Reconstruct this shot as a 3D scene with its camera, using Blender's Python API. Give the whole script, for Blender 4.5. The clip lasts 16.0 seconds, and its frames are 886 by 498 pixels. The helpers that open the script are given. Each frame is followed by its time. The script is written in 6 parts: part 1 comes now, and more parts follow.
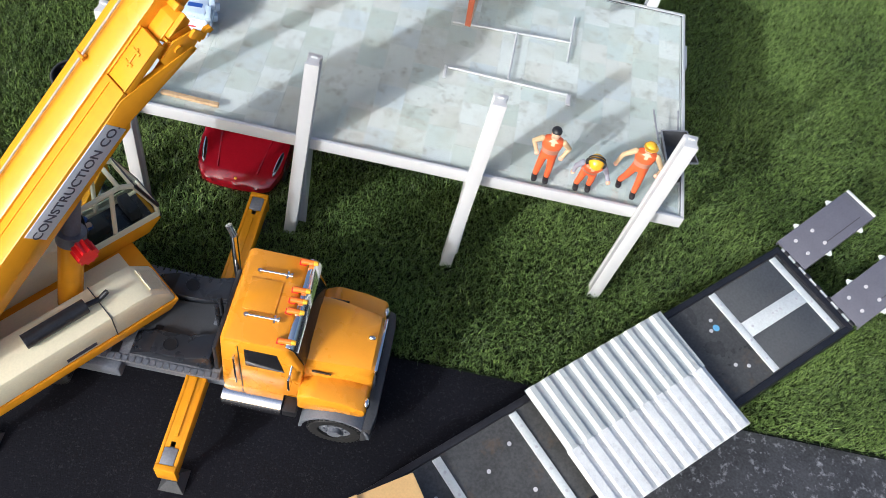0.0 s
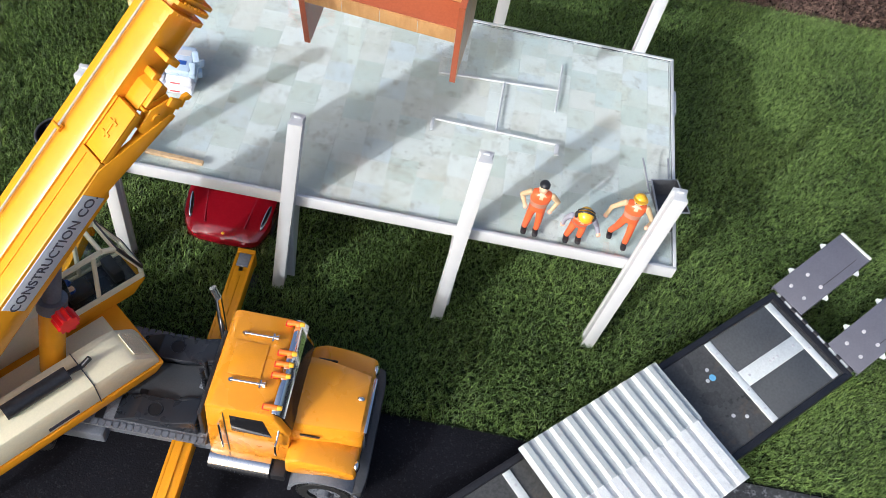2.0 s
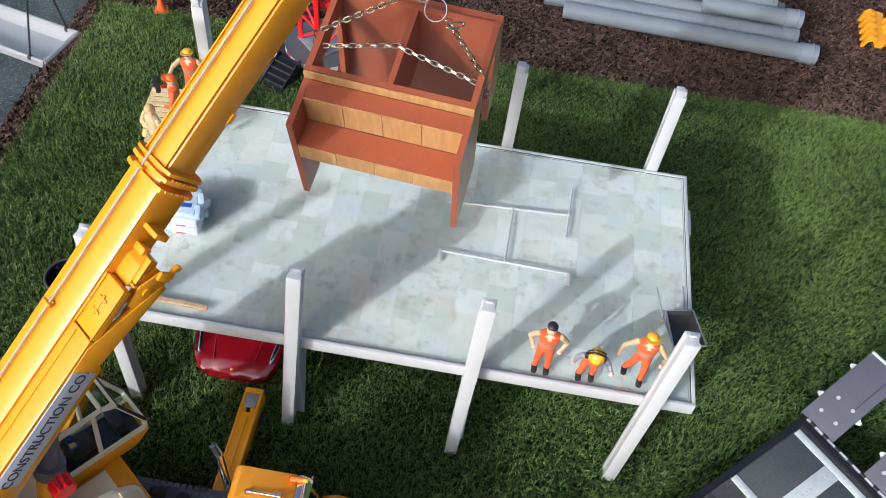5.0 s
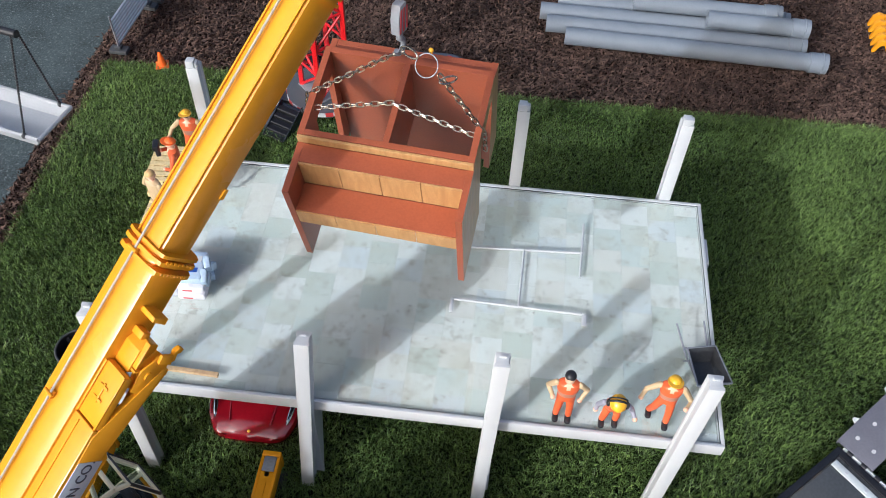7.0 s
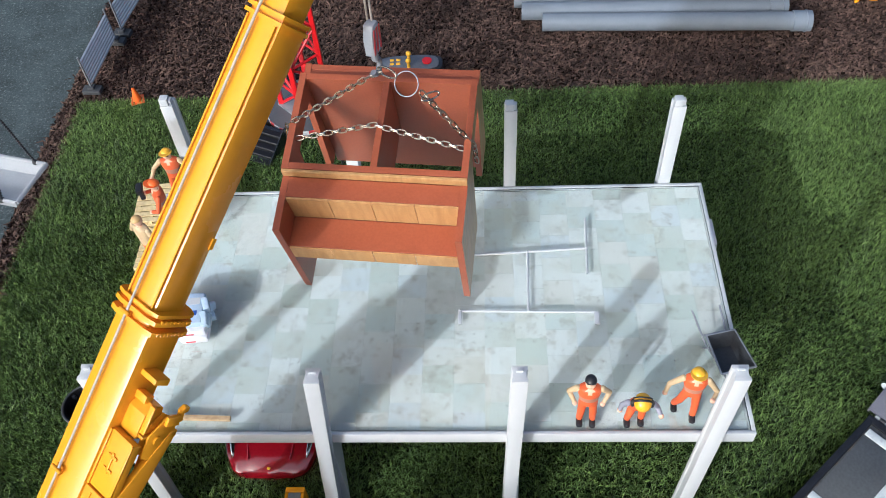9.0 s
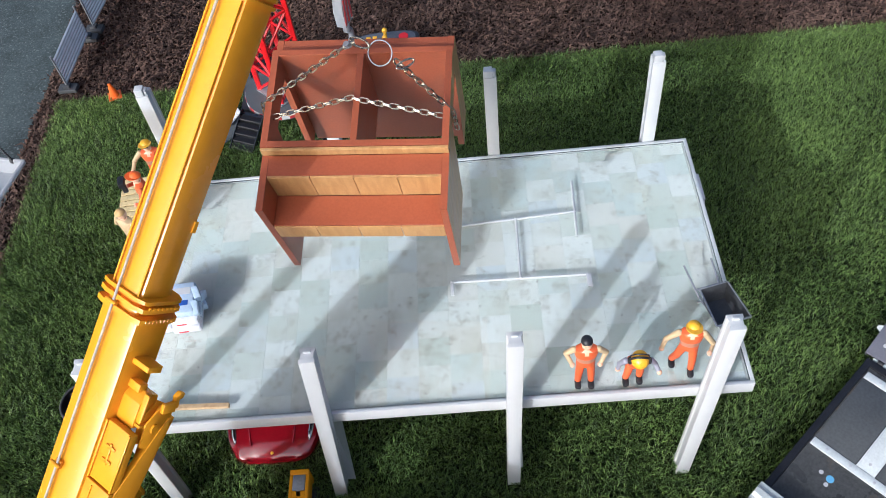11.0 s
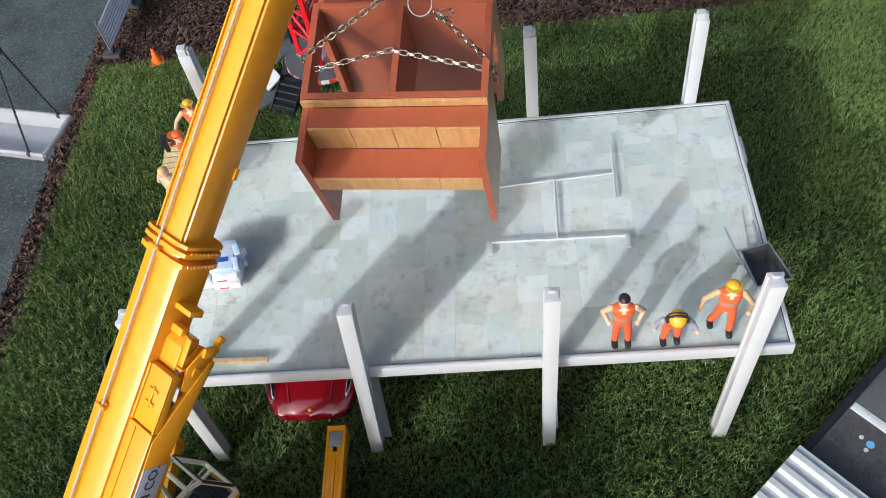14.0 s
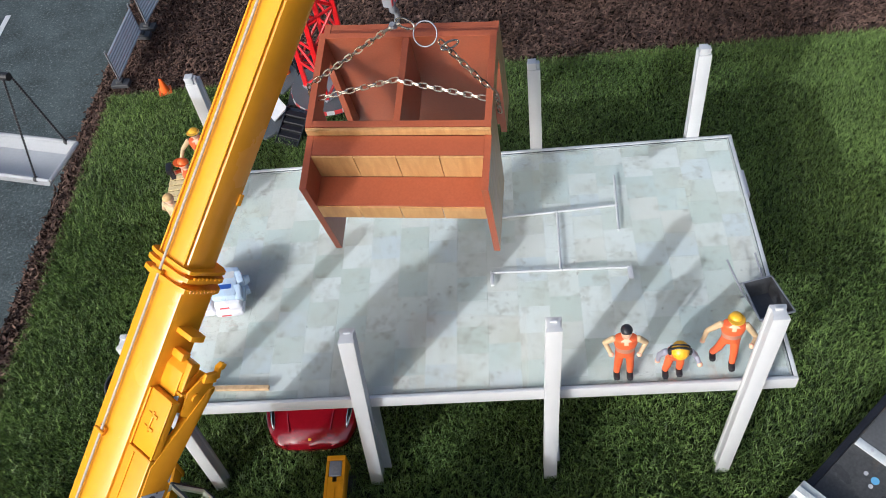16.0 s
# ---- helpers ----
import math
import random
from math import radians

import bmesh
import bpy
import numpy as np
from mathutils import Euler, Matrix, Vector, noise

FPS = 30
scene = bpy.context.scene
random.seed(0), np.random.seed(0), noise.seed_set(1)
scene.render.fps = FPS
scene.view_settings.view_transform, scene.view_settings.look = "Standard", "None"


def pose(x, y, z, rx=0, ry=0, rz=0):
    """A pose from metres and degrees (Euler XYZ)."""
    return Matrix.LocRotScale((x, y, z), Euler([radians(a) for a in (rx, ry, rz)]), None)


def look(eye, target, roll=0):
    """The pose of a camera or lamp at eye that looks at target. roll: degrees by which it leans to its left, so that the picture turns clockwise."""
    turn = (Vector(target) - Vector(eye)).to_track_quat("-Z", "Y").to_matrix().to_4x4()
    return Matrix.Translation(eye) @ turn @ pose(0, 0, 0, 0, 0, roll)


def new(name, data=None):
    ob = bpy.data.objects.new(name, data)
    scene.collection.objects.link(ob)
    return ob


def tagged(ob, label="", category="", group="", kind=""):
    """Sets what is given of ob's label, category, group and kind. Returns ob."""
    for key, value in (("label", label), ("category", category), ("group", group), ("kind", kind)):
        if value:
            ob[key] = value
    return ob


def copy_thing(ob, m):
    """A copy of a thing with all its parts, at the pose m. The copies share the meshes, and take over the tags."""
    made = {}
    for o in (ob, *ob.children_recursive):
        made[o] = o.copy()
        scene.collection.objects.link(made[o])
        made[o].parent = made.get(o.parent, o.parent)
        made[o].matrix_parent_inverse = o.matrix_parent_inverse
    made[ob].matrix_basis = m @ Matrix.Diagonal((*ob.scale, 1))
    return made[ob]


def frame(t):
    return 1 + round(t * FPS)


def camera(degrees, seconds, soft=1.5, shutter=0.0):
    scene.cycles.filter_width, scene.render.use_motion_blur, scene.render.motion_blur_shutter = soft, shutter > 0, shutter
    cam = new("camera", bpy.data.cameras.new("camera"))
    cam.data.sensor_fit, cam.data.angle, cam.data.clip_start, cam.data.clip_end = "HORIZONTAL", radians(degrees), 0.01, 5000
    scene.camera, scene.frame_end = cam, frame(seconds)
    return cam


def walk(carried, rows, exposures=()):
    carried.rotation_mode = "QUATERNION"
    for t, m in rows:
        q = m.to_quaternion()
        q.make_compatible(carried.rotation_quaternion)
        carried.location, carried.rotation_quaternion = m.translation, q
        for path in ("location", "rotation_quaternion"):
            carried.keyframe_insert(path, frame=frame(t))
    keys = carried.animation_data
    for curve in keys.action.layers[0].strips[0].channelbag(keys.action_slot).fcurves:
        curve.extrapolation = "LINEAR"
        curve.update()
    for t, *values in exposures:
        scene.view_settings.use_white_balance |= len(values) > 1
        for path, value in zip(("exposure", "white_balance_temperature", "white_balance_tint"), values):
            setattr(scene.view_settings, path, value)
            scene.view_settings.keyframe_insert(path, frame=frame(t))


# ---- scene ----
cam = camera(54.4, 16.0, soft=0.8)
PATH = [
    (0, (-0.314, -0.655, 1.022), (-0.254, 0.437, -0.652), 14.6),
    (0.5, (-0.314, -0.645, 1.028), (-0.253, 0.454, -0.642), 14.4),
    (1, (-0.314, -0.635, 1.028), (-0.252, 0.476, -0.634), 14.2),
    (1.5, (-0.312, -0.625, 1.027), (-0.254, 0.501, -0.624), 13.8),
    (2, (-0.307, -0.616, 1.03), (-0.26, 0.526, -0.611), 12.9),
    (2.5, (-0.301, -0.601, 1.039), (-0.275, 0.557, -0.592), 11.7),
    (3, (-0.299, -0.587, 1.046), (-0.29, 0.596, -0.567), 10.7),
    (3.5, (-0.294, -0.568, 1.057), (-0.307, 0.633, -0.543), 9.7),
    (4, (-0.291, -0.552, 1.061), (-0.324, 0.667, -0.524), 8.8),
    (6.5, (-0.278, -0.491, 1.076), (-0.387, 0.775, -0.468), 3.2),
    (7, (-0.276, -0.479, 1.075), (-0.4, 0.791, -0.465), 1.4),
    (7.5, (-0.276, -0.467, 1.072), (-0.409, 0.804, -0.467), -0.3),
    (8, (-0.277, -0.456, 1.072), (-0.412, 0.813, -0.468), -2.0),
    (8.5, (-0.278, -0.445, 1.073), (-0.409, 0.815, -0.475), -3.7),
    (9, (-0.28, -0.439, 1.071), (-0.403, 0.812, -0.484), -5.3),
    (11.5, (-0.274, -0.448, 1.055), (-0.39, 0.761, -0.533), -9.3),
    (12, (-0.278, -0.452, 1.052), (-0.406, 0.749, -0.542), -9.5),
    (12.5, (-0.281, -0.456, 1.053), (-0.425, 0.736, -0.547), -9.9),
    (13, (-0.28, -0.463, 1.048), (-0.444, 0.723, -0.554), -10.6),
    (13.5, (-0.278, -0.466, 1.044), (-0.461, 0.716, -0.559), -11.2),
    (14, (-0.277, -0.465, 1.046), (-0.477, 0.716, -0.556), -11.8),
    (14.5, (-0.278, -0.465, 1.05), (-0.486, 0.724, -0.545), -11.9),
    (15, (-0.279, -0.467, 1.052), (-0.488, 0.739, -0.53), -11.7),
    (15.5, (-0.278, -0.469, 1.052), (-0.485, 0.756, -0.515), -11.4),
    (16, (-0.276, -0.47, 1.044), (-0.479, 0.773, -0.509), -10.9),
]
EXPOSURE = -0.10
walk(cam, [(t, look(eye, target, roll)) for t, eye, target, roll in PATH], [(0.0, EXPOSURE + 0.17, 5480, 10), (2.6, EXPOSURE + 0.17, 5480, 10), (3.5, EXPOSURE, 5450, 10), (7.0, EXPOSURE, 5360, 10), (8.4, EXPOSURE + 0.02, 5230, 8), (9.3, EXPOSURE + 0.02, 5230, 8),
      (11.5, EXPOSURE + 0.07, 5280, 10), (12.4, EXPOSURE - 0.02, 5440, 10), (16.0, EXPOSURE - 0.05, 5440, 10)])

FLOOR = 0.195          # top of the model house's floor slab


# ---- world and sun ----
SUN_WAY = Vector((1.175, 1.60, -1.0)).normalized()
world = bpy.data.worlds.new("sky")
scene.world = world
world.use_nodes = True
wn = world.node_tree.nodes
sky = wn.new("ShaderNodeTexSky")
sky.sky_type = "NISHITA"
sky.sun_disc = False
sky.air_density, sky.dust_density, sky.ozone_density = 1.0, 10.0, 1.0
sky.sun_elevation = radians(26.8)
sky.sun_rotation = math.atan2(-SUN_WAY.x, -SUN_WAY.y)
world.node_tree.links.new(sky.outputs["Color"], wn["Background"].inputs["Color"])
wn["Background"].inputs["Strength"].default_value = 0.188
sun_data = bpy.data.lights.new("sun", "SUN")
sun_data.energy, sun_data.angle, sun_data.color = 2.03, radians(1.0), (1.0, 0.97, 0.92)
sun_data.cycles.use_multiple_importance_sampling = False
sun = new("sun", sun_data)
sun.matrix_world = look((0, 0, 3), Vector((0, 0, 3)) + SUN_WAY)


# ---- materials ----
def material(name, color, rough=0.5, metal=0.0, vary=0.12, scale=60.0, bump=0.0, bump_scale=400.0, spot=None,
             spot_scale=30.0, spot_amount=0.5, island=0.0, objects=0.0, coat=0.0, rough_vary=0.1, hue=None, skew=0.0):
    """A surface with broad and fine variation of colour and roughness, and fine relief."""
    m = bpy.data.materials.new(name)
    m.use_nodes = True
    nt = m.node_tree
    n, link = nt.nodes, nt.links.new
    p = n["Principled BSDF"]
    p.inputs["Metallic"].default_value = metal
    p.inputs["Coat Weight"].default_value = coat
    p.inputs["Coat Roughness"].default_value = 0.08
    tc = n.new("ShaderNodeTexCoord")
    broad, fine = n.new("ShaderNodeTexNoise"), n.new("ShaderNodeTexNoise")
    broad.inputs["Scale"].default_value, broad.inputs["Detail"].default_value = scale, 4
    fine.inputs["Scale"].default_value, fine.inputs["Detail"].default_value = bump_scale, 3
    for t in (broad, fine):
        link(tc.outputs["Object"], t.inputs["Vector"])
    add = n.new("ShaderNodeMath")
    add.operation = "ADD"
    link(broad.outputs["Fac"], add.inputs[0])
    link(fine.outputs["Fac"], add.inputs[1])
    last = add
    for amount, node, out in ((island, "ShaderNodeNewGeometry", "Random Per Island"), (objects, "ShaderNodeObjectInfo", "Random")):
        if amount:
            src = n.new(node)
            mad = n.new("ShaderNodeMath")
            mad.operation = "MULTIPLY_ADD"
            mad.inputs[1].default_value = amount
            link(src.outputs[out], mad.inputs[0])
            link(last.outputs[0], mad.inputs[2])
            last = mad
    lo, hi = 0.7 + skew, 1.3 + island + objects
    ramp = n.new("ShaderNodeMapRange")
    ramp.inputs["From Min"].default_value, ramp.inputs["From Max"].default_value = lo, hi
    link(last.outputs[0], ramp.inputs["Value"])
    mix = n.new("ShaderNodeMix")
    mix.data_type = "RGBA"
    c = Vector(color)
    other = Vector(hue) if hue else c * (1 + vary)
    mix.inputs["A"].default_value = (*(c * (1 - vary)), 1)
    mix.inputs["B"].default_value = (*[min(v, 0.95) for v in other], 1)
    link(ramp.outputs[0], mix.inputs["Factor"])
    result = mix.outputs["Result"]
    if spot:
        sp = n.new("ShaderNodeTexNoise")
        sp.inputs["Scale"].default_value, sp.inputs["Detail"].default_value, sp.inputs["Roughness"].default_value = spot_scale, 6, 0.7
        link(tc.outputs["Object"], sp.inputs["Vector"])
        r2 = n.new("ShaderNodeMapRange")
        r2.inputs["From Min"].default_value, r2.inputs["From Max"].default_value = 0.55, 0.72
        r2.inputs["To Max"].default_value = spot_amount
        link(sp.outputs["Fac"], r2.inputs["Value"])
        m2 = n.new("ShaderNodeMix")
        m2.data_type = "RGBA"
        m2.inputs["B"].default_value = (*spot, 1)
        link(r2.outputs[0], m2.inputs["Factor"])
        link(result, m2.inputs["A"])
        result = m2.outputs["Result"]
    link(result, p.inputs["Base Color"])
    rr = n.new("ShaderNodeMapRange")
    rr.inputs["To Min"].default_value, rr.inputs["To Max"].default_value = max(rough - rough_vary, 0.03), min(rough + rough_vary, 1)
    link(broad.outputs["Fac"], rr.inputs["Value"])
    link(rr.outputs[0], p.inputs["Roughness"])
    if bump:
        b = n.new("ShaderNodeBump")
        b.inputs["Strength"].default_value, b.inputs["Distance"].default_value = bump, 0.001
        link(fine.outputs["Fac"], b.inputs["Height"])
        link(b.outputs["Normal"], p.inputs["Normal"])
    return m


def glass_material(name, tint, rough=0.05):
    m = bpy.data.materials.new(name)
    m.use_nodes = True
    p = m.node_tree.nodes["Principled BSDF"]
    p.inputs["Base Color"].default_value = (*tint, 1)
    p.inputs["Transmission Weight"].default_value = 1.0
    p.inputs["Roughness"].default_value = rough
    p.inputs["IOR"].default_value = 1.1
    return m


def wood_material(name, light, dark, rough=0.4, stretch=(8, 8, 1.2), scale=22.0):
    m = material(name, light, rough, vary=0.08, scale=40, bump=0.05, bump_scale=500)
    nt = m.node_tree
    n, link = nt.nodes, nt.links.new
    tc = n.new("ShaderNodeTexCoord")
    mp = n.new("ShaderNodeMapping")
    mp.inputs["Scale"].default_value = stretch
    link(tc.outputs["Object"], mp.inputs["Vector"])
    tex = n.new("ShaderNodeTexNoise")
    tex.inputs["Scale"].default_value, tex.inputs["Detail"].default_value, tex.inputs["Distortion"].default_value = scale, 6, 0.6
    link(mp.outputs[0], tex.inputs["Vector"])
    rg = n.new("ShaderNodeMapRange")
    rg.inputs["From Min"].default_value, rg.inputs["From Max"].default_value = 0.4, 0.75
    link(tex.outputs["Fac"], rg.inputs["Value"])
    p = n["Principled BSDF"]
    old = p.inputs["Base Color"].links[0].from_socket
    mix = n.new("ShaderNodeMix")
    mix.data_type = "RGBA"
    mix.inputs["B"].default_value = (*dark, 1)
    link(rg.outputs[0], mix.inputs["Factor"])
    link(old, mix.inputs["A"])
    link(mix.outputs["Result"], p.inputs["Base Color"])
    return m


YELLOW = material("crane_yellow_plastic", (0.79, 0.335, 0.008), 0.24, vary=0.05, scale=25, bump=0.06, bump_scale=75, coat=0.08, spot=(0.50, 0.20, 0.01), spot_scale=35, spot_amount=0.16)
CAB_YELLOW = material("cab_yellow_plastic", (0.74, 0.295, 0.010), 0.28, vary=0.06, scale=25, bump=0.02, bump_scale=900, coat=0.3)
CREAM = material("cream_plastic", (0.78, 0.72, 0.50), 0.4, vary=0.05, scale=30, bump=0.02)
BLACK = material("black_plastic", (0.018, 0.018, 0.02), 0.42, vary=0.3, scale=50, bump=0.05, spot=(0.06, 0.06, 0.06), spot_scale=60, spot_amount=0.5)
TYRE = material("tyre_rubber", (0.016, 0.016, 0.016), 0.6, vary=0.3, scale=90, bump=0.2, spot=(0.05, 0.048, 0.045), spot_scale=80, spot_amount=0.4)
CHASSIS = material("grey_chassis_plastic", (0.13, 0.14, 0.16), 0.5, vary=0.15, scale=50, bump=0.06)
GLOSS_BLACK = material("glossy_black_plastic", (0.016, 0.018, 0.023), 0.28, vary=0.2, scale=40, bump=0.03, bump_scale=700)
TROUGH = material("charcoal_plastic", (0.040, 0.043, 0.047), 0.32, vary=0.2, scale=40, bump=0.04, bump_scale=600)
CHEQUER = material("chequered_grey_plastic", (0.15, 0.155, 0.165), 0.45, vary=0.25, scale=40, bump=0.9, bump_scale=520, spot=(0.05, 0.05, 0.055), spot_scale=260, spot_amount=0.8)
DARK_GREY = material("dark_grey_plastic", (0.05, 0.052, 0.055), 0.5, vary=0.2, scale=60, bump=0.06)
SLATE = material("slate_grey_plastic", (0.085, 0.095, 0.10), 0.5, vary=0.15, scale=50, bump=0.06)
CHROME = material("chrome", (0.80, 0.80, 0.80), 0.12, 1.0, vary=0.05, scale=50)
STEEL = material("bright_steel_chain", (0.50, 0.45, 0.36), 0.27, 1.0, vary=0.15, scale=80)
GREY_METAL = material("grey_painted_steel", (0.30, 0.31, 0.33), 0.45, 0.4, vary=0.15, scale=60, bump=0.05)
FENCE = material("pale_grey_fence_plastic", (0.60, 0.63, 0.65), 0.4, vary=0.1, scale=60, bump=0.04)
ALU = material("ribbed_aluminium", (0.72, 0.73, 0.71), 0.55, 0.08, vary=0.10, scale=70, bump=0.10, bump_scale=700, spot=(0.38, 0.38, 0.37), spot_scale=110, spot_amount=0.55)
ALU_GREY = material("grey_ribbed_aluminium", (0.50, 0.53, 0.51), 0.5, 0.0, vary=0.10, scale=70, bump=0.08, bump_scale=700, spot=(0.30, 0.31, 0.31), spot_scale=100, spot_amount=0.5)
RAMP = material("blue_grey_steel", (0.125, 0.125, 0.15), 0.5, 0.1, vary=0.10, scale=40, bump=0.08)
BLUE_DAB = material("blue_paint", (0.16, 0.42, 0.66), 0.4, vary=0.06)
ZINC = material("zinc_strip", (0.64, 0.67, 0.65), 0.45, 0.06, vary=0.10, scale=70, bump=0.05)
MAT = material("grey_rubber_mat", (0.085, 0.088, 0.088), 0.42, vary=0.2, scale=20, bump=0.08, bump_scale=300, spot=(0.11, 0.10, 0.09), spot_scale=30, spot_amount=0.4)
BED = material("dark_trailer_bed", (0.070, 0.070, 0.067), 0.30, 0.0, vary=0.35, scale=18, bump=0.06, bump_scale=300, spot=(0.20, 0.12, 0.05), spot_scale=20, spot_amount=0.5)
TRAILER_BLACK = material("black_trailer_frame", (0.020, 0.020, 0.023), 0.4, vary=0.3, scale=40, bump=0.08)
WHITE = material("white_painted_plastic", (0.555, 0.565, 0.565), 0.42, vary=0.035, scale=30, bump=0.03, bump_scale=600, spot=(0.62, 0.62, 0.58), spot_scale=45, spot_amount=0.25)


def tile_material():
    """Printed stone tiles: a tint for each tile, soft clouds, brown and grey blotches and fine specks."""
    m = bpy.data.materials.new("mottled_stone_tile")
    m.use_nodes = True
    n, link = m.node_tree.nodes, m.node_tree.links.new
    p = n["Principled BSDF"]
    p.inputs["Roughness"].default_value = 0.45
    info, geo = n.new("ShaderNodeObjectInfo"), n.new("ShaderNodeNewGeometry")
    tint = n.new("ShaderNodeValToRGB")
    tint.color_ramp.interpolation = "CONSTANT"
    tones = ((0.0, (0.585, 0.63, 0.605)), (0.16, (0.665, 0.695, 0.685)), (0.34, (0.545, 0.60, 0.57)), (0.48, (0.60, 0.65, 0.68)), (0.60, (0.65, 0.66, 0.64)), (0.74, (0.565, 0.63, 0.625)), (0.88, (0.69, 0.72, 0.72)))
    for k, (at, c) in enumerate(tones):
        e = tint.color_ramp.elements[k] if k < 2 else tint.color_ramp.elements.new(at)
        e.position, e.color = at, (*c, 1)
    link(info.outputs["Random"], tint.inputs["Fac"])
    last = tint.outputs["Color"]
    for scale, detail, lo, hi, amount, c in ((17, 5, 0.50, 0.72, 0.55, (0.66, 0.69, 0.69)), (24, 6, 0.48, 0.66, 0.65, (0.52, 0.53, 0.475)), (55, 6, 0.53, 0.69, 0.70, (0.37, 0.365, 0.325)), (170, 3, 0.61, 0.73, 0.65, (0.26, 0.26, 0.24))):
        t, r, mix = n.new("ShaderNodeTexNoise"), n.new("ShaderNodeMapRange"), n.new("ShaderNodeMix")
        t.inputs["Scale"].default_value, t.inputs["Detail"].default_value, t.inputs["Roughness"].default_value = scale, detail, 0.65
        t.noise_dimensions = "4D"
        link(geo.outputs["Position"], t.inputs["Vector"])
        w = n.new("ShaderNodeMath")
        w.operation = "MULTIPLY"
        w.inputs[1].default_value = 9.0 if scale < 100 else 0.0
        link(info.outputs["Random"], w.inputs[0])
        link(w.outputs[0], t.inputs["W"])
        r.inputs["From Min"].default_value, r.inputs["From Max"].default_value, r.inputs["To Max"].default_value = lo, hi, amount
        link(t.outputs["Fac"], r.inputs["Value"])
        mix.data_type = "RGBA"
        mix.inputs["B"].default_value = (*c, 1)
        link(r.outputs[0], mix.inputs["Factor"])
        link(last, mix.inputs["A"])
        last = mix.outputs["Result"]
    link(last, p.inputs["Base Color"])
    return m


TILE = tile_material()
# dark colour for the unseen board that deepens shade below the floor
SHADE_BOARD = material("unseen_shade_board", (0.045, 0.04, 0.036), 0.7, vary=0.2, scale=30, bump=0.1)
GROUT = material("pale_floor_slab", (0.62, 0.66, 0.62), 0.5, vary=0.08, scale=40)
BROWN = material("red_brown_board", (0.345, 0.088, 0.036), 0.36, vary=0.10, scale=30, bump=0.03, bump_scale=500, spot=(0.28, 0.085, 0.04), spot_scale=50, spot_amount=0.3)
MAPLE = wood_material("maple_veneer", (0.54, 0.31, 0.12), (0.43, 0.23, 0.078), 0.38)
PALLET_WOOD = wood_material("pale_pallet_wood", (0.72, 0.58, 0.30), (0.55, 0.42, 0.20), 0.6)
PLANK = wood_material("pine_stick", (0.62, 0.44, 0.24), (0.45, 0.29, 0.14), 0.55)
RED = material("red_plastic", (0.70, 0.012, 0.015), 0.3, vary=0.06, scale=30, coat=0.2)
RED_PAINT = material("red_car_paint", (0.23, 0.004, 0.010), 0.16, vary=0.08, scale=20, coat=0.8)
ORANGE = material("orange_plastic", (0.85, 0.14, 0.015), 0.38, vary=0.05, scale=40)
LENS_ORANGE = material("amber_lens", (0.95, 0.20, 0.01), 0.12, vary=0.05, coat=0.6)
SKIN = material("flesh_plastic", (0.76, 0.46, 0.30), 0.45, vary=0.04)
CLOTH_ORANGE = material("orange_work_clothes", (0.72, 0.125, 0.032), 0.5, vary=0.06, scale=120, bump=0.05)
HIVIS = material("grey_reflective_band", (0.46, 0.22, 0.15), 0.4, vary=0.05)
SHIRT = material("cream_work_shirt", (0.56, 0.41, 0.23), 0.5, vary=0.06)
GREY_SHIRT = material("grey_work_shirt", (0.30, 0.30, 0.36), 0.5, vary=0.06)
HELMET = material("yellow_helmet", (0.85, 0.45, 0.015), 0.3, vary=0.04, coat=0.3)
BLUE = material("blue_plastic", (0.03, 0.09, 0.36), 0.4, vary=0.08)
PVC = material("grey_pvc_pipe", (0.205, 0.23, 0.26), 0.36, vary=0.06, scale=30, bump=0.03, spot=(0.14, 0.16, 0.175), spot_scale=25, spot_amount=0.3)
PAPER = material("pale_printed_paper", (0.72, 0.72, 0.76), 0.35, vary=0.08, scale=60, spot=(0.50, 0.44, 0.50), spot_scale=90, spot_amount=0.5)
PAPER_BLUE = material("blue_printed_wrap", (0.50, 0.62, 0.74), 0.25, vary=0.10, scale=60, spot=(0.66, 0.70, 0.74), spot_scale=70, spot_amount=0.9)
INK = material("dark_ink", (0.05, 0.05, 0.07), 0.5, vary=0.1)
PLATE = material("grey_name_plate", (0.52, 0.55, 0.58), 0.4, vary=0.05)
SHEET_GLASS = glass_material("floor_sheet_glass", (0.945, 0.99, 0.935), 0.0)
SHEET_GLASS.node_tree.nodes["Principled BSDF"].inputs["IOR"].default_value = 1.65
GLASS = glass_material("cab_glass", (0.80, 0.86, 0.86), 0.02)
DARK_GLASS = material("dark_windscreen", (0.014, 0.014, 0.016), 0.10, vary=0.2)
DARK_GLASS.node_tree.nodes["Principled BSDF"].inputs["Specular IOR Level"].default_value = 0.25
STRIPE_RED = material("red_stripe", (0.55, 0.05, 0.05), 0.45, vary=0.08)
TAN = material("tan_board", (0.62, 0.40, 0.16), 0.5, vary=0.08)
BOLT = material("bright_bolt", (0.52, 0.52, 0.53), 0.3, 0.0, vary=0.05, scale=60)
TREAD = material("black_step_plastic", (0.006, 0.006, 0.007), 0.5, vary=0.2, scale=60)
TRAY = material("pale_translucent_tray", (0.70, 0.715, 0.735), 0.2, vary=0.04, scale=25)
tray_bsdf = TRAY.node_tree.nodes["Principled BSDF"]
tray_bsdf.inputs["Transmission Weight"].default_value = 0.58
tray_bsdf.inputs["IOR"].default_value = 1.2
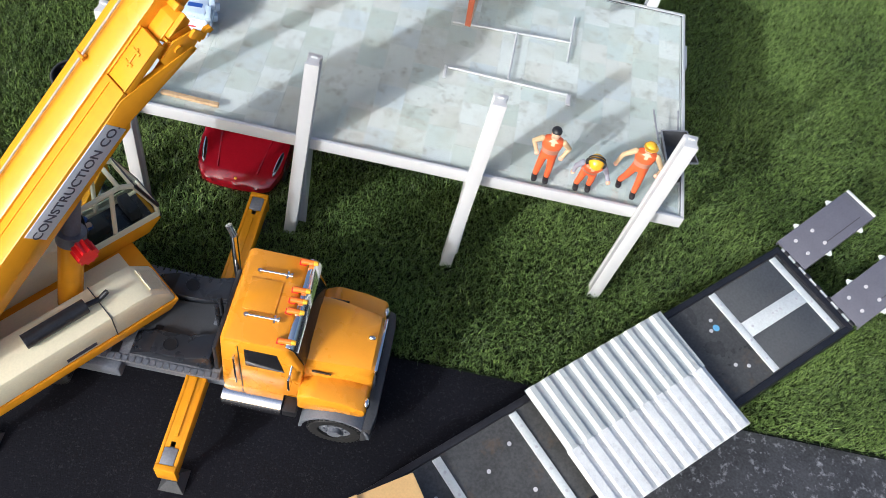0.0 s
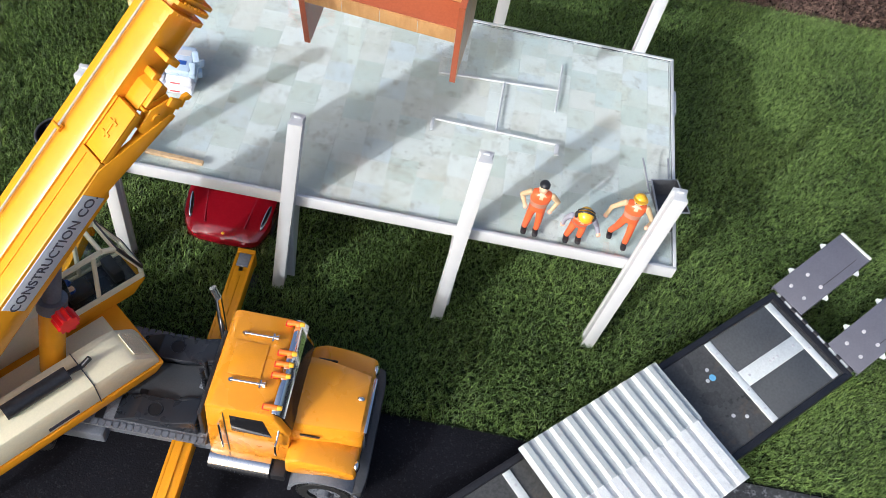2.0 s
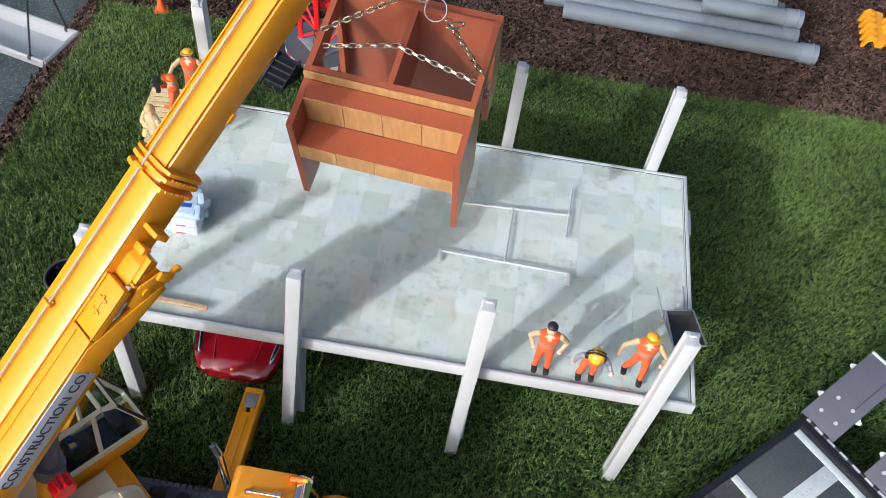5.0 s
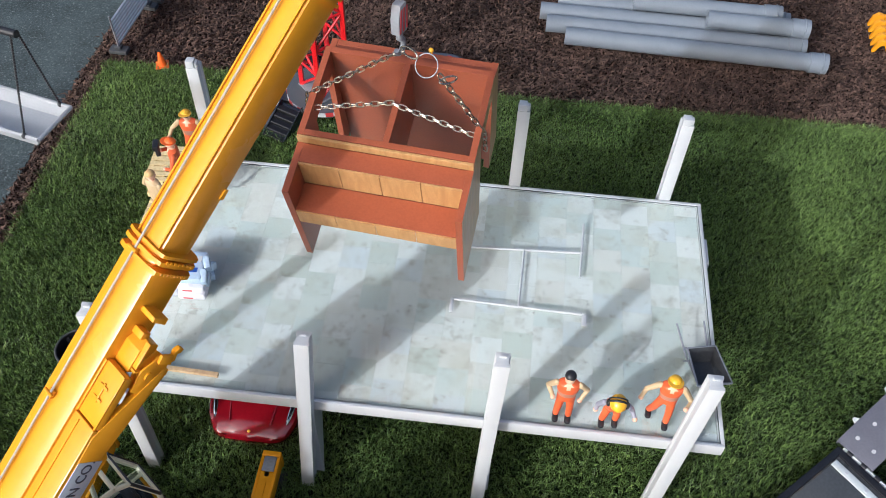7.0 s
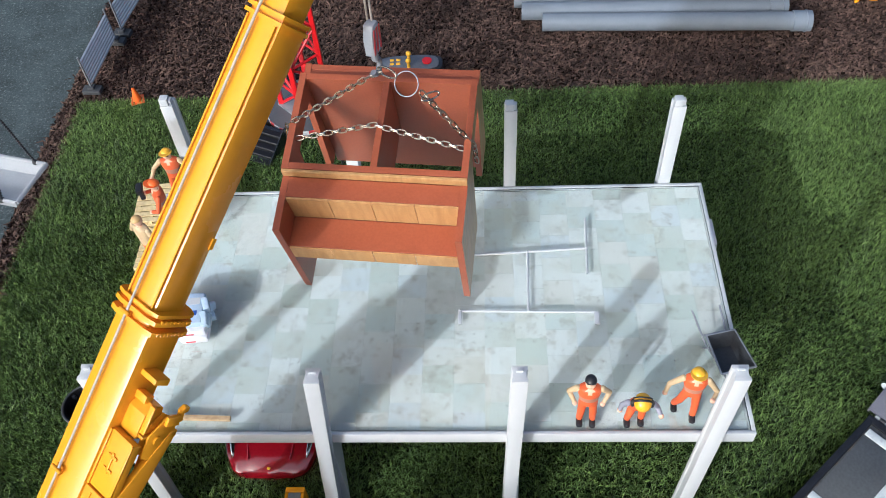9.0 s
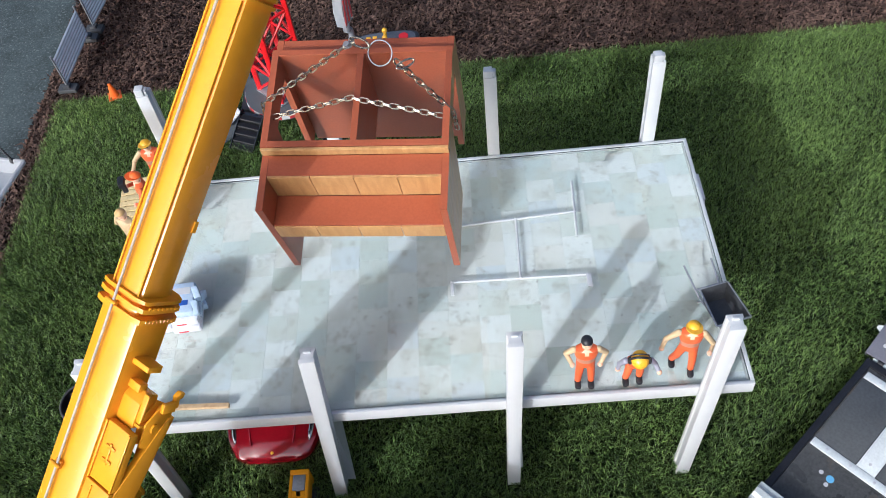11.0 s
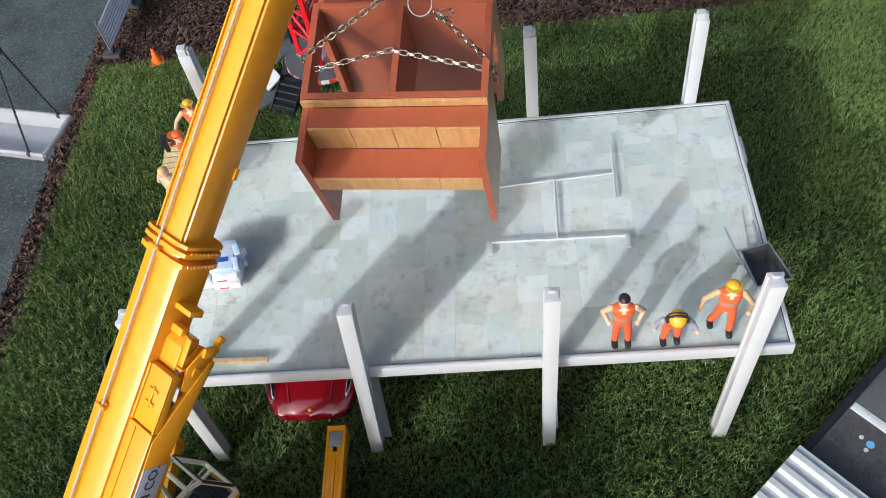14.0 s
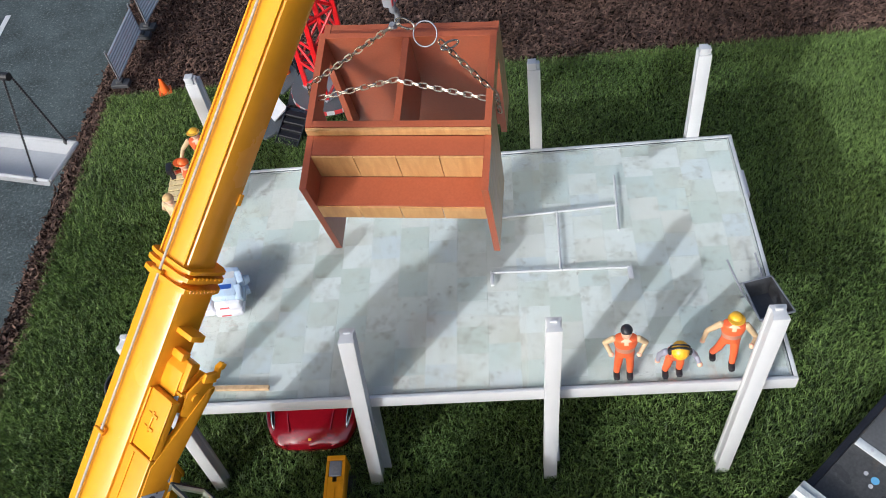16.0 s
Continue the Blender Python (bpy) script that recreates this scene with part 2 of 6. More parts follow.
ROPE = material("grey_hoist_rope", (0.42, 0.36, 0.29), 0.6, vary=0.15, scale=300, bump=0.2)
GRASS = material("artificial_turf_blade", (0.009, 0.030, 0.006), 0.38, vary=0.4, scale=6, bump_scale=230, island=1.0, hue=(0.34, 0.505, 0.127), skew=0.32)
TURF_BASE = material("turf_backing", (0.005, 0.009, 0.004), 0.9, vary=0.4, scale=60, bump=0.3)
DIRT = material("brown_shag_pile", (0.044, 0.027, 0.020), 0.8, vary=0.4, scale=9, bump_scale=90, island=0.9, hue=(0.175, 0.110, 0.083), skew=0.1)
DIRT_BASE = material("brown_carpet_backing", (0.012, 0.007, 0.005), 0.95, vary=0.3, scale=60, bump=0.4)
ASPHALT = material("dark_asphalt_mat", (0.007, 0.007, 0.010), 0.78, vary=0.4, scale=12, bump=0.5, bump_scale=420, spot=(0.06, 0.06, 0.065), spot_scale=300, spot_amount=0.5)
ROAD = material("blue_grey_asphalt_mat", (0.058, 0.074, 0.074), 0.8, vary=0.5, scale=14, bump=1.0, bump_scale=300, spot=(0.25, 0.28, 0.275), spot_scale=210, spot_amount=0.9)
WORN = material("worn_asphalt", (0.040, 0.041, 0.044), 0.7, vary=0.5, scale=16, bump=0.6, bump_scale=300, spot=(0.42, 0.43, 0.44), spot_scale=75, spot_amount=0.75)

for mt, level in ((YELLOW, 0.35), (GRASS, 0.35), (TURF_BASE, 0.1), (DIRT, 0.2), (DIRT_BASE, 0.1), (ASPHALT, 0.15), (ROAD, 0.3), (TREAD, 0.4), (TRAILER_BLACK, 0.3), (BED, 0.35)):
    mt.node_tree.nodes["Principled BSDF"].inputs["Specular IOR Level"].default_value = level


# ---- mesh helpers ----
def mesh_of(bm, mat, smooth=False):
    me = bpy.data.meshes.new("mesh")
    bmesh.ops.recalc_face_normals(bm, faces=bm.faces)
    bm.to_mesh(me)
    bm.free()
    for mm in (mat if isinstance(mat, (list, tuple)) else [mat]):
        me.materials.append(mm)
    if smooth:
        me.polygons.foreach_set("use_smooth", [True] * len(me.polygons))
        me.set_sharp_from_angle(angle=radians(40))
    return me


def part(name, bm, mat, parent=None, label="", smooth=True):
    ob = new(name, bm if isinstance(bm, bpy.types.Mesh) else mesh_of(bm, mat, smooth))
    if parent is not None:
        ob.parent = parent
    return tagged(ob, label)


def thing(name, m, label, category, group="", kind=""):
    ob = new(name)
    ob.empty_display_size = 0.02
    ob.matrix_world = m
    return tagged(ob, label, category, group, kind)


def bevelled(bm, width, segments=2):
    if width:
        bmesh.ops.bevel(bm, geom=[e for e in bm.edges if e.is_manifold and e.calc_face_angle(0) > 0.5], offset=width, segments=segments, profile=0.5, affect="EDGES", clamp_overlap=True)
    return bm


def box(x0, x1, y0, y1, z0, z1, bevel=0.0, bm=None):
    b = bmesh.new()
    bmesh.ops.create_cube(b, size=1)
    for v in b.verts:
        v.co = ((x0 + x1) / 2 + v.co.x * (x1 - x0), (y0 + y1) / 2 + v.co.y * (y1 - y0), (z0 + z1) / 2 + v.co.z * (z1 - z0))
    bevelled(b, bevel)
    return merge(bm, b)


def merge(bm, b, m=None, index=None):
    if m is not None:
        bmesh.ops.transform(b, matrix=m, verts=b.verts)
    if index is not None:
        for f in b.faces:
            f.material_index = index
    if bm is None:
        return b
    me = bpy.data.meshes.new("tmp")
    b.to_mesh(me)
    b.free()
    bm.from_mesh(me)
    bpy.data.meshes.remove(me)
    return bm


def prism(profile, y0, y1, bevel=0.0, axis="y", bm=None):
    """A closed outline in x and z, drawn out from y0 to y1 (or in x, y along z; y, z along x)."""
    b = bmesh.new()
    place = {"y": lambda a, c, d: (a, d, c), "z": lambda a, c, d: (a, c, d), "x": lambda a, c, d: (d, a, c)}[axis]
    front = [b.verts.new(place(a, c, y0)) for a, c in profile]
    back = [b.verts.new(place(a, c, y1)) for a, c in profile]
    b.faces.new(front)
    b.faces.new(list(reversed(back)))
    k = len(profile)
    for i in range(k):
        b.faces.new((front[i], back[i], back[(i + 1) % k], front[(i + 1) % k]))
    bmesh.ops.recalc_face_normals(b, faces=b.faces)
    bevelled(b, bevel)
    return merge(bm, b)


def rod(p, q, r, r2=None, sides=16, bm=None, caps=True):
    """A round bar from p to q."""
    p, q = Vector(p), Vector(q)
    b = bmesh.new()
    bmesh.ops.create_cone(b, cap_ends=caps, segments=sides, radius1=r, radius2=r if r2 is None else r2, depth=(q - p).length)
    turn = (q - p).to_track_quat("Z", "Y").to_matrix().to_4x4()
    return merge(bm, b, Matrix.Translation((p + q) / 2) @ turn)


def tube(p, q, r, wall, sides=32, bm=None):
    """A hollow pipe from p to q."""
    p, q = Vector(p), Vector(q)
    b = bmesh.new()
    n = (q - p).length
    rings = []
    for rad, z in ((r, 0), (r, n), (r - wall, n), (r - wall, 0)):
        rings.append([b.verts.new((rad * math.cos(2 * math.pi * i / sides), rad * math.sin(2 * math.pi * i / sides), z)) for i in range(sides)])
    for k in range(4):
        a, c = rings[k], rings[(k + 1) % 4]
        for i in range(sides):
            b.faces.new((a[i], a[(i + 1) % sides], c[(i + 1) % sides], c[i]))
    return merge(bm, b, Matrix.Translation(p) @ (q - p).to_track_quat("Z", "Y").to_matrix().to_4x4())


def ball(c, r, squash=(1, 1, 1), bm=None, u=14, v=10, index=None):
    b = bmesh.new()
    bmesh.ops.create_uvsphere(b, u_segments=u, v_segments=v, radius=r)
    return merge(bm, b, Matrix.Translation(c) @ Matrix.Diagonal((*squash, 1)), index)


def ring(c, normal, r, wire, bm=None, sides=40, around=10, stretch=(1, 1)):
    """A wire ring (or, stretched, a chain link)."""
    b = bmesh.new()
    rows = []
    for i in range(sides):
        a = 2 * math.pi * i / sides
        row = []
        for j in range(around):
            k = 2 * math.pi * j / around
            row.append(b.verts.new(((r * stretch[0] + wire * math.cos(k)) * math.cos(a), (r * stretch[1] + wire * math.cos(k)) * math.sin(a), wire * math.sin(k))))
        rows.append(row)
    for i in range(sides):
        for j in range(around):
            b.faces.new((rows[i][j], rows[(i + 1) % sides][j], rows[(i + 1) % sides][(j + 1) % around], rows[i][(j + 1) % around]))
    return merge(bm, b, Matrix.Translation(c) @ Vector(normal).to_track_quat("Z", "Y").to_matrix().to_4x4())


def flat_text(words, size, mat, parent, m, name="lettering"):
    cu = bpy.data.curves.new(name, "FONT")
    cu.body, cu.size, cu.align_x, cu.align_y, cu.extrude = words, size, "CENTER", "CENTER", 0.0003
    cu.materials.append(mat)
    ob = new(name, cu)
    ob.parent = parent
    ob.matrix_local = m
    return ob


# ---- ground ----
def sheet(name, x0, x1, y0, y1, z, mat, label, category, steps=1, thick=0.0):
    bm = bmesh.new()
    bmesh.ops.create_grid(bm, x_segments=steps, y_segments=steps, size=0.5)
    for v in bm.verts:
        v.co = ((x0 + x1) / 2 + v.co.x * (x1 - x0), (y0 + y1) / 2 + v.co.y * (y1 - y0), z)
    if thick:
        ext = bmesh.ops.extrude_face_region(bm, geom=bm.faces[:])
        for v in ext["geom"]:
            if isinstance(v, bmesh.types.BMVert):
                v.co.z -= thick
    return tagged(part(name, bm, mat, smooth=False), label, category, kind="structure")


sheet("ground", -60, 60, -60, 60, -0.002, ASPHALT, "dark black asphalt mat with fine grit", "ground")
sheet("road", -2.6, -1.098, -0.6, 3.0, 0.001, ROAD, "blue-grey asphalt mat with coarse grit", "road", thick=0.002)
worn_bm = prism([(0.055, -0.170), (-0.42, -0.59), (-0.55, -0.75), (1.3, -0.75), (1.3, -0.170)], -0.001, 0.001, 0, "z")
tagged(part("pavement", worn_bm, WORN, smooth=False), "worn dark asphalt with pale scuffed patches", "pavement", kind="structure")
sheet("turf_backing", -1.066, 0.752, -0.168, 0.78, 0.003, TURF_BASE, "green backing of the artificial lawn", "ground", thick=0.004)
sheet("carpet_backing", -1.10, 0.955, 0.775, 2.01, 0.0025, DIRT_BASE, "brown backing of the shaggy carpet", "ground", thick=0.004)
sheet("carpet_strip", -1.102, -1.062, -0.17, 0.78, 0.0028, DIRT_BASE, "brown edge of the shaggy carpet beside the road", "ground", thick=0.004)


def tufts(name, areas, mat, length, width, lean, seed, label, category, z, curl=0.5, clump=6, spread=0.0020, turn=0.0, even=0.72):
    """Blades of turf or pile, each a narrow bent kite, as one mesh."""
    rng = np.random.default_rng(seed)
    xy = []
    for x0, x1, y0, y1, n in areas:
        cell = math.sqrt((x1 - x0) * (y1 - y0) * clump / n)
        gx, gy = np.meshgrid(np.arange(x0, x1, cell), np.arange(y0, y1, cell))
        xy.append(np.stack([gx.ravel(), gy.ravel()], 1) + rng.uniform(0, cell, (gx.size, 2)))
    root = np.concatenate(xy)
    # blades fan out of each tuft's root; neighbouring tufts lean a little alike
    nap = turn + 0.8 * (np.sin(root[:, 0] * 9 + 1.7 * np.sin(root[:, 1] * 7)) + 0.6 * np.sin(root[:, 1] * 17 + root[:, 0] * 8)) + rng.normal(0, 0.5, len(root))
    tall = rng.uniform(0.55, 1.25, len(root))
    root, nap, tall = np.repeat(root, clump, 0), np.repeat(nap, clump), np.repeat(tall, clump)
    n = len(root)
    a, out = rng.uniform(0, 2 * np.pi, n), rng.uniform(0, 2 * np.pi, n)
    xy = root + np.stack([np.cos(out), np.sin(out)], 1) * rng.uniform(0, spread, n)[:, None]
    la = np.where(rng.uniform(size=n) < even, nap + rng.normal(0, 0.8, n), out)
    h = length * tall * rng.uniform(0.5, 1.12, n)
    w = width * rng.uniform(0.7, 1.3, n)
    s = lean * rng.uniform(0.1, 2.0, n)
    side = np.stack([np.cos(a), np.sin(a), 0 * a], 1) * w[:, None] / 2
    ln = np.stack([np.cos(la), np.sin(la), 0 * a], 1)
    base = np.concatenate([xy, np.full((n, 1), z)], 1)
    mid = base + ln * (h * s * 0.4)[:, None]
    mid[:, 2] += h * 0.55
    tip = base + ln * (h * s * (1 + curl))[:, None]
    tip[:, 2] += h * (0.95 - 0.35 * np.minimum(s, 1.2))
    verts = np.stack([base, mid + side, tip, mid - side], 1).reshape(-1, 3)
    me = bpy.data.meshes.new(name)
    me.vertices.add(len(verts))
    me.vertices.foreach_set("co", verts.astype(np.float32).ravel())
    me.loops.add(n * 4)
    me.loops.foreach_set("vertex_index", np.arange(n * 4, dtype=np.int32))
    me.polygons.add(n)
    me.polygons.foreach_set("loop_start", np.arange(0, n * 4, 4, dtype=np.int32))
    me.materials.append(mat)
    me.update()
    me.validate()
    return tagged(new(name, me), label, category, kind="stuff")


GRASS_AREAS = [(-1.066, 0.50, -0.168, 0.785, 720000), (0.50, 0.75, -0.16, 0.785, 80000), (-1.07, 0.75, 0.765, 0.787, 14000)]
tufts("lawn", GRASS_AREAS, GRASS, 0.0145, 0.00080, 0.33, 3, "dense green artificial turf with uneven nap", "grass", 0.003, clump=8, spread=0.0026, turn=-0.3, even=0.45)
DIRT_AREAS = [(-1.10, 0.95, 0.782, 1.45, 200000), (-1.10, 0.95, 1.45, 2.0, 45000), (-1.103, -1.062, -0.1, 0.79, 5200)]
tufts("shag_carpet", DIRT_AREAS, DIRT, 0.0105, 0.0046, 0.62, 5, "dark brown shaggy pile laid as bare soil", "carpet", 0.0025, curl=0.35, clump=5, spread=0.0030)
line = part("road_marking", box(-1.392, -1.380, 0.95, 1.10, 0.0012, 0.0020), WHITE, smooth=False)
tagged(line, "short white painted line on the grey road", "road marking", kind="structure")


# ---- the model house's raised floor ----
X0, X1, Y0, Y1 = -0.744, 0.0, 0.0, 0.374
POSTS_X = (-0.694, -0.4815, -0.2665, -0.0555)
deck = thing("house_floor", pose(0, 0, 0), "white-edged raised model house floor with pale stone tiles", "model house")
part("slab", box(X0 + 0.004, X1 - 0.004, Y0 + 0.004, Y1 - 0.004, FLOOR - 0.0145, FLOOR - 0.0068), GROUT, deck, smooth=False)
# added board, never in view: its dark face keeps the ground below shaded
part("shade_soffit", box(X0 + 0.0044, X1 - 0.0044, Y0 + 0.0044, Y1 - 0.0044, FLOOR - 0.0178, FLOOR - 0.0147), SHADE_BOARD, deck, "unseen dark board added under the floor to deepen its shade", smooth=False)
rim = bmesh.new()
for a in ((X0, X1, Y0, Y0 + 0.0042), (X0, X1, Y1 - 0.0042, Y1), (X0, X0 + 0.0042, Y0 + 0.0042, Y1 - 0.0042), (X1 - 0.0042, X1, Y0 + 0.0042, Y1 - 0.0042)):
    box(*a, FLOOR - 0.0185, FLOOR + 0.0008, 0.0006, rim)
part("fascia", rim, WHITE, deck, "white fascia round the floor")
lip = bmesh.new()
for a in ((X0 + 0.0055, X1 - 0.0055, Y0 + 0.0052, Y0 + 0.0066), (X0 + 0.0055, X1 - 0.0055, Y1 - 0.0066, Y1 - 0.0052), (X0 + 0.0052, X0 + 0.0066, Y0 + 0.007, Y1 - 0.007), (X1 - 0.0066, X1 - 0.0052, Y0 + 0.007, Y1 - 0.007)):
    box(*a, FLOOR - 0.0066, FLOOR - 0.0036, 0, lip)
part("inner_lip", lip, WHITE, deck)
pane = part("glass_sheet", box(X0 + 0.0045, X1 - 0.0045, Y0 + 0.0045, Y1 - 0.0045, FLOOR - 0.0064, FLOOR - 0.0002), SHEET_GLASS, deck, "clear faintly green sheet of glass over the tiles", smooth=False)
pane.visible_shadow = False
part("board_joint", box(-0.5293, -0.5287, Y0 + 0.0075, Y1 - 0.0075, FLOOR - 0.0043, FLOOR - 0.0040), WHITE, deck, "pale joint across the floor", smooth=False)


def post(x, y, top, out, lean):
    """A grooved white column with a notched top; out: the way its flange faces; lean: how far it slants."""
    b = bmesh.new()
    w, d, g = 0.0080, 0.0090, 0.0014
    shaft = top - 0.013 if out > 0 else top - 0.0085
    prism([(x - w, y - d), (x + w, y - d), (x + w, y - d + 0.004), (x + w - g, y - d + 0.0055), (x + w - g, y + d - 0.0055), (x + w, y + d - 0.004), (x + w, y + d),
           (x - w, y + d), (x - w, y + d - 0.004), (x - w + g, y + d - 0.0055), (x - w + g, y - d + 0.0055), (x - w, y - d + 0.004)], 0.0, shaft, 0.0004, "z", b)
    inner = y - out * 0.0030
    if out > 0:
        box(x - w + 0.0008, x + 0.0034, inner - 0.0052, inner + 0.0052, shaft - 0.0002, top - 0.0030, 0.0004, b)
        box(x + 0.0036, x + w - 0.0012, inner - 0.0030, inner + 0.0045, shaft - 0.0002, top - 0.0055, 0.0003, b)
    else:
        box(x - 0.0035, x + 0.0035, inner - 0.0012, inner + 0.0012, shaft - 0.0002, shaft + 0.0024, 0.0002, b)
    for v in b.verts:
        v.co.x += (v.co.z - 0.12) * lean
    return b


for px, top, lean in zip(POSTS_X, (0.361, 0.350, 0.350, 0.350), (0.034, 0.085, 0.034, 0.034)):
    part("column", post(px, Y0 - 0.0093, top, -1, lean), WHITE, deck)
for px, top in ((-0.697, 0.369), (-0.473, 0.346), (-0.261, 0.346), (-0.0515, 0.346)):
    part("column", post(px, Y1 + 0.0093, top, 1, 0.012), WHITE, deck)
for px in (-0.4815, -0.2665):
    part("gusset", prism([(0.0004, 0.012), (0.0004, FLOOR - 0.0190), (0.050, FLOOR - 0.0190)], px - 0.006, px + 0.0095, 0.0004, "x"), WHITE, deck, "white triangular gusset under the floor", smooth=False)
for py in (0.29,):
    part("edge_clip", box(X1 + 0.0005, X1 + 0.0045, py - 0.022, py + 0.022, FLOOR - 0.016, FLOOR - 0.003, 0.001), WHITE, deck)


# ---- toy truck with crane ----
TRUCK_Y = -0.2165
truck = thing("crane_truck", pose(0, TRUCK_Y, 0), "yellow toy lorry with dark crane bed standing on outriggers", "toy truck")


def wheel(x, y, r, w, parent, dual=False):
    s = 1 if y > 0 else -1
    b = bmesh.new()
    prof = [(r * 0.62, -w / 2), (r * 0.94, -w / 2), (r, -w * 0.34), (r, w * 0.34), (r * 0.94, w / 2), (r * 0.62, w / 2)]
    n = 36
    rows = [[b.verts.new((x + a * math.cos(2 * math.pi * i / n), y + c, r + a * math.sin(2 * math.pi * i / n))) for i in range(n)] for a, c in prof]
    for k in range(len(prof)):
        a, c = rows[k], rows[(k + 1) % len(prof)]
        for i in range(n):
            b.faces.new((a[i], a[(i + 1) % n], c[(i + 1) % n], c[i]))
    wh = part("wheel", b, TYRE, parent, "black ribbed tyre")
    lug = mesh_of(box(-0.0014, 0.0014, -w * 0.48, w * 0.48, -0.0022, 0.0009), TYRE)
    for i in range(n):
        t = 2 * math.pi * i / n
        block = new("tread_block", lug)
        block.parent = wh
        block.matrix_local = Matrix.Translation((x + r * math.cos(t), y, r + r * math.sin(t))) @ Matrix.Rotation(-t + math.pi / 2, 4, "Y")
    hub = rod((x, y - w * 0.30, r), (x, y + s * w * 0.38, r), r * 0.60, sides=28)
    rod((x, y, r), (x, y + s * w * 0.62, r), r * 0.24, sides=16, bm=hub)
    for i in range(8):
        t = 2 * math.pi * i / 8
        rod((x + r * 0.4 * math.cos(t), y, r + r * 0.4 * math.sin(t)), (x + r * 0.4 * math.cos(t), y + s * w * 0.46, r + r * 0.4 * math.sin(t)), r * 0.05, sides=8, bm=hub)
    part("rim", hub, CHASSIS, wh, "grey wheel rim")


for x in (-0.365, -0.715, -0.795):
    for y in (-0.066, 0.066):
        wheel(x, y, 0.0325, 0.026, truck)
frame_bm = box(-0.98, -0.345, -0.024, 0.024, 0.03, 0.052, 0.002)
for x in (-0.365, -0.715, -0.795):
    rod((x, -0.06, 0.0325), (x, 0.06, 0.0325), 0.007, bm=frame_bm)
part("chassis_frame", frame_bm, CHASSIS, truck, "grey plastic chassis")
# bed: side skirt, chequered rim and dark deck
skirt = prism([(-0.50, 0.052), (-0.50, 0.070), (-0.99, 0.070), (-0.99, 0.052)], -0.058, 0.058, 0.002)
for y in (-0.0585, 0.0585):
    box(-0.69, -0.62, y - 0.012, y + 0.012, 0.046, 0.068, 0.003, skirt)
part("side_skirt", skirt, CHASSIS, truck)
part("bed_deck", box(-0.99, -0.505, -0.0615, 0.0615, 0.0705, 0.0815, 0.0015), CHEQUER, truck, "grey chequered plastic bed")
part("bed_hatch", box(-0.700, -0.618, -0.034, 0.034, 0.0816, 0.0836, 0.0008), DARK_GREY, truck, "dark hatch in the bed")
for i in range(4):
    part("ladder_slot", box(-0.668 + i * 0.012, -0.659 + i * 0.012, -0.0555, -0.0415, 0.0816, 0.0826), BLACK, truck)
    part("ladder_slot", box(-0.668 + i * 0.012, -0.659 + i * 0.012, 0.0415, 0.0555, 0.0816, 0.0826), BLACK, truck)
for y in (-0.0605, 0.0605):
    strip = bmesh.new()
    for i in range(60):
        box(-0.985 + i * 0.008, -0.979 + i * 0.008, y - 0.0035, y + 0.0035, 0.0816, 0.0828, 0, strip)
    part("tread_strip", strip, CHASSIS, truck, "chequered grey tread strip")
bay = prism([(-0.515, 0.0817), (-0.515, 0.112), (-0.520, 0.112), (-0.548, 0.098), (-0.585, 0.098), (-0.610, 0.084), (-0.612, 0.0817)], -0.054, -0.024, 0.0015)
prism([(-0.515, 0.0817), (-0.515, 0.112), (-0.520, 0.112), (-0.548, 0.098), (-0.585, 0.098), (-0.610, 0.084), (-0.612, 0.0817)], 0.024, 0.054, 0.0015, bm=bay)
for y in (-0.024, 0.024):
    prism([(-0.516, 0.0985), (-0.516, 0.112), (-0.545, 0.101)], y - 0.0016, y + 0.0016, 0.0003, bm=bay)
part("boom_rest", bay, GLOSS_BLACK, truck, "black rest pads and trough behind the cab")
part("boom_trough", prism([(-0.515, 0.0818), (-0.515, 0.102), (-0.525, 0.102), (-0.552, 0.0905), (-0.612, 0.0865), (-0.612, 0.0818)], -0.0225, 0.0225, 0.001), TROUGH, truck, "charcoal trough between the rest pads")
# solid near-black discs: the dark inside of each hole is put in as colour
for y in (-0.040, 0.040):
    hole = part("rest_hole", rod((-0.566, y, 0.0972), (-0.566, y, 0.0984), 0.0078, sides=24), TREAD, truck)
    part("hole_rim", ring((-0.566, y, 0.0984), (0, 0, 1), 0.0080, 0.0006, sides=24, around=6), GLOSS_BLACK, hole)
# solid near-black blocks whose colour gives the darkness of the slots
for y in (-0.018, 0.018):
    part("dark_slot_block", box(-0.592, -0.583, y - 0.0028, y + 0.0028, 0.0872, 0.0890), TREAD, truck)
for y in (-0.006, 0.006):
    part("rear_pipe", rod((-0.519, y, 0.102), (-0.519, y, 0.150), 0.0028, sides=10), GLOSS_BLACK, truck, "black pipe behind the cab")
for i in range(3):
    part("rest_clip", rod((-0.523, -0.007 + i * 0.007, 0.103), (-0.523, -0.003 + i * 0.007, 0.103), 0.0030, sides=10), CHASSIS, truck)
part("rear_window_frame", prism([(-0.5065, 0.083), (-0.5065, 0.140), (-0.511, 0.140), (-0.512, 0.083)], -0.052, 0.052, 0.001), BLACK, truck)
part("exhaust", rod((-0.514, 0.056, 0.07), (-0.514, 0.056, 0.205), 0.0042, bm=rod((-0.514, 0.056, 0.205), (-0.520, 0.060, 0.216), 0.0042)), CHROME, truck, "chrome exhaust pipe")

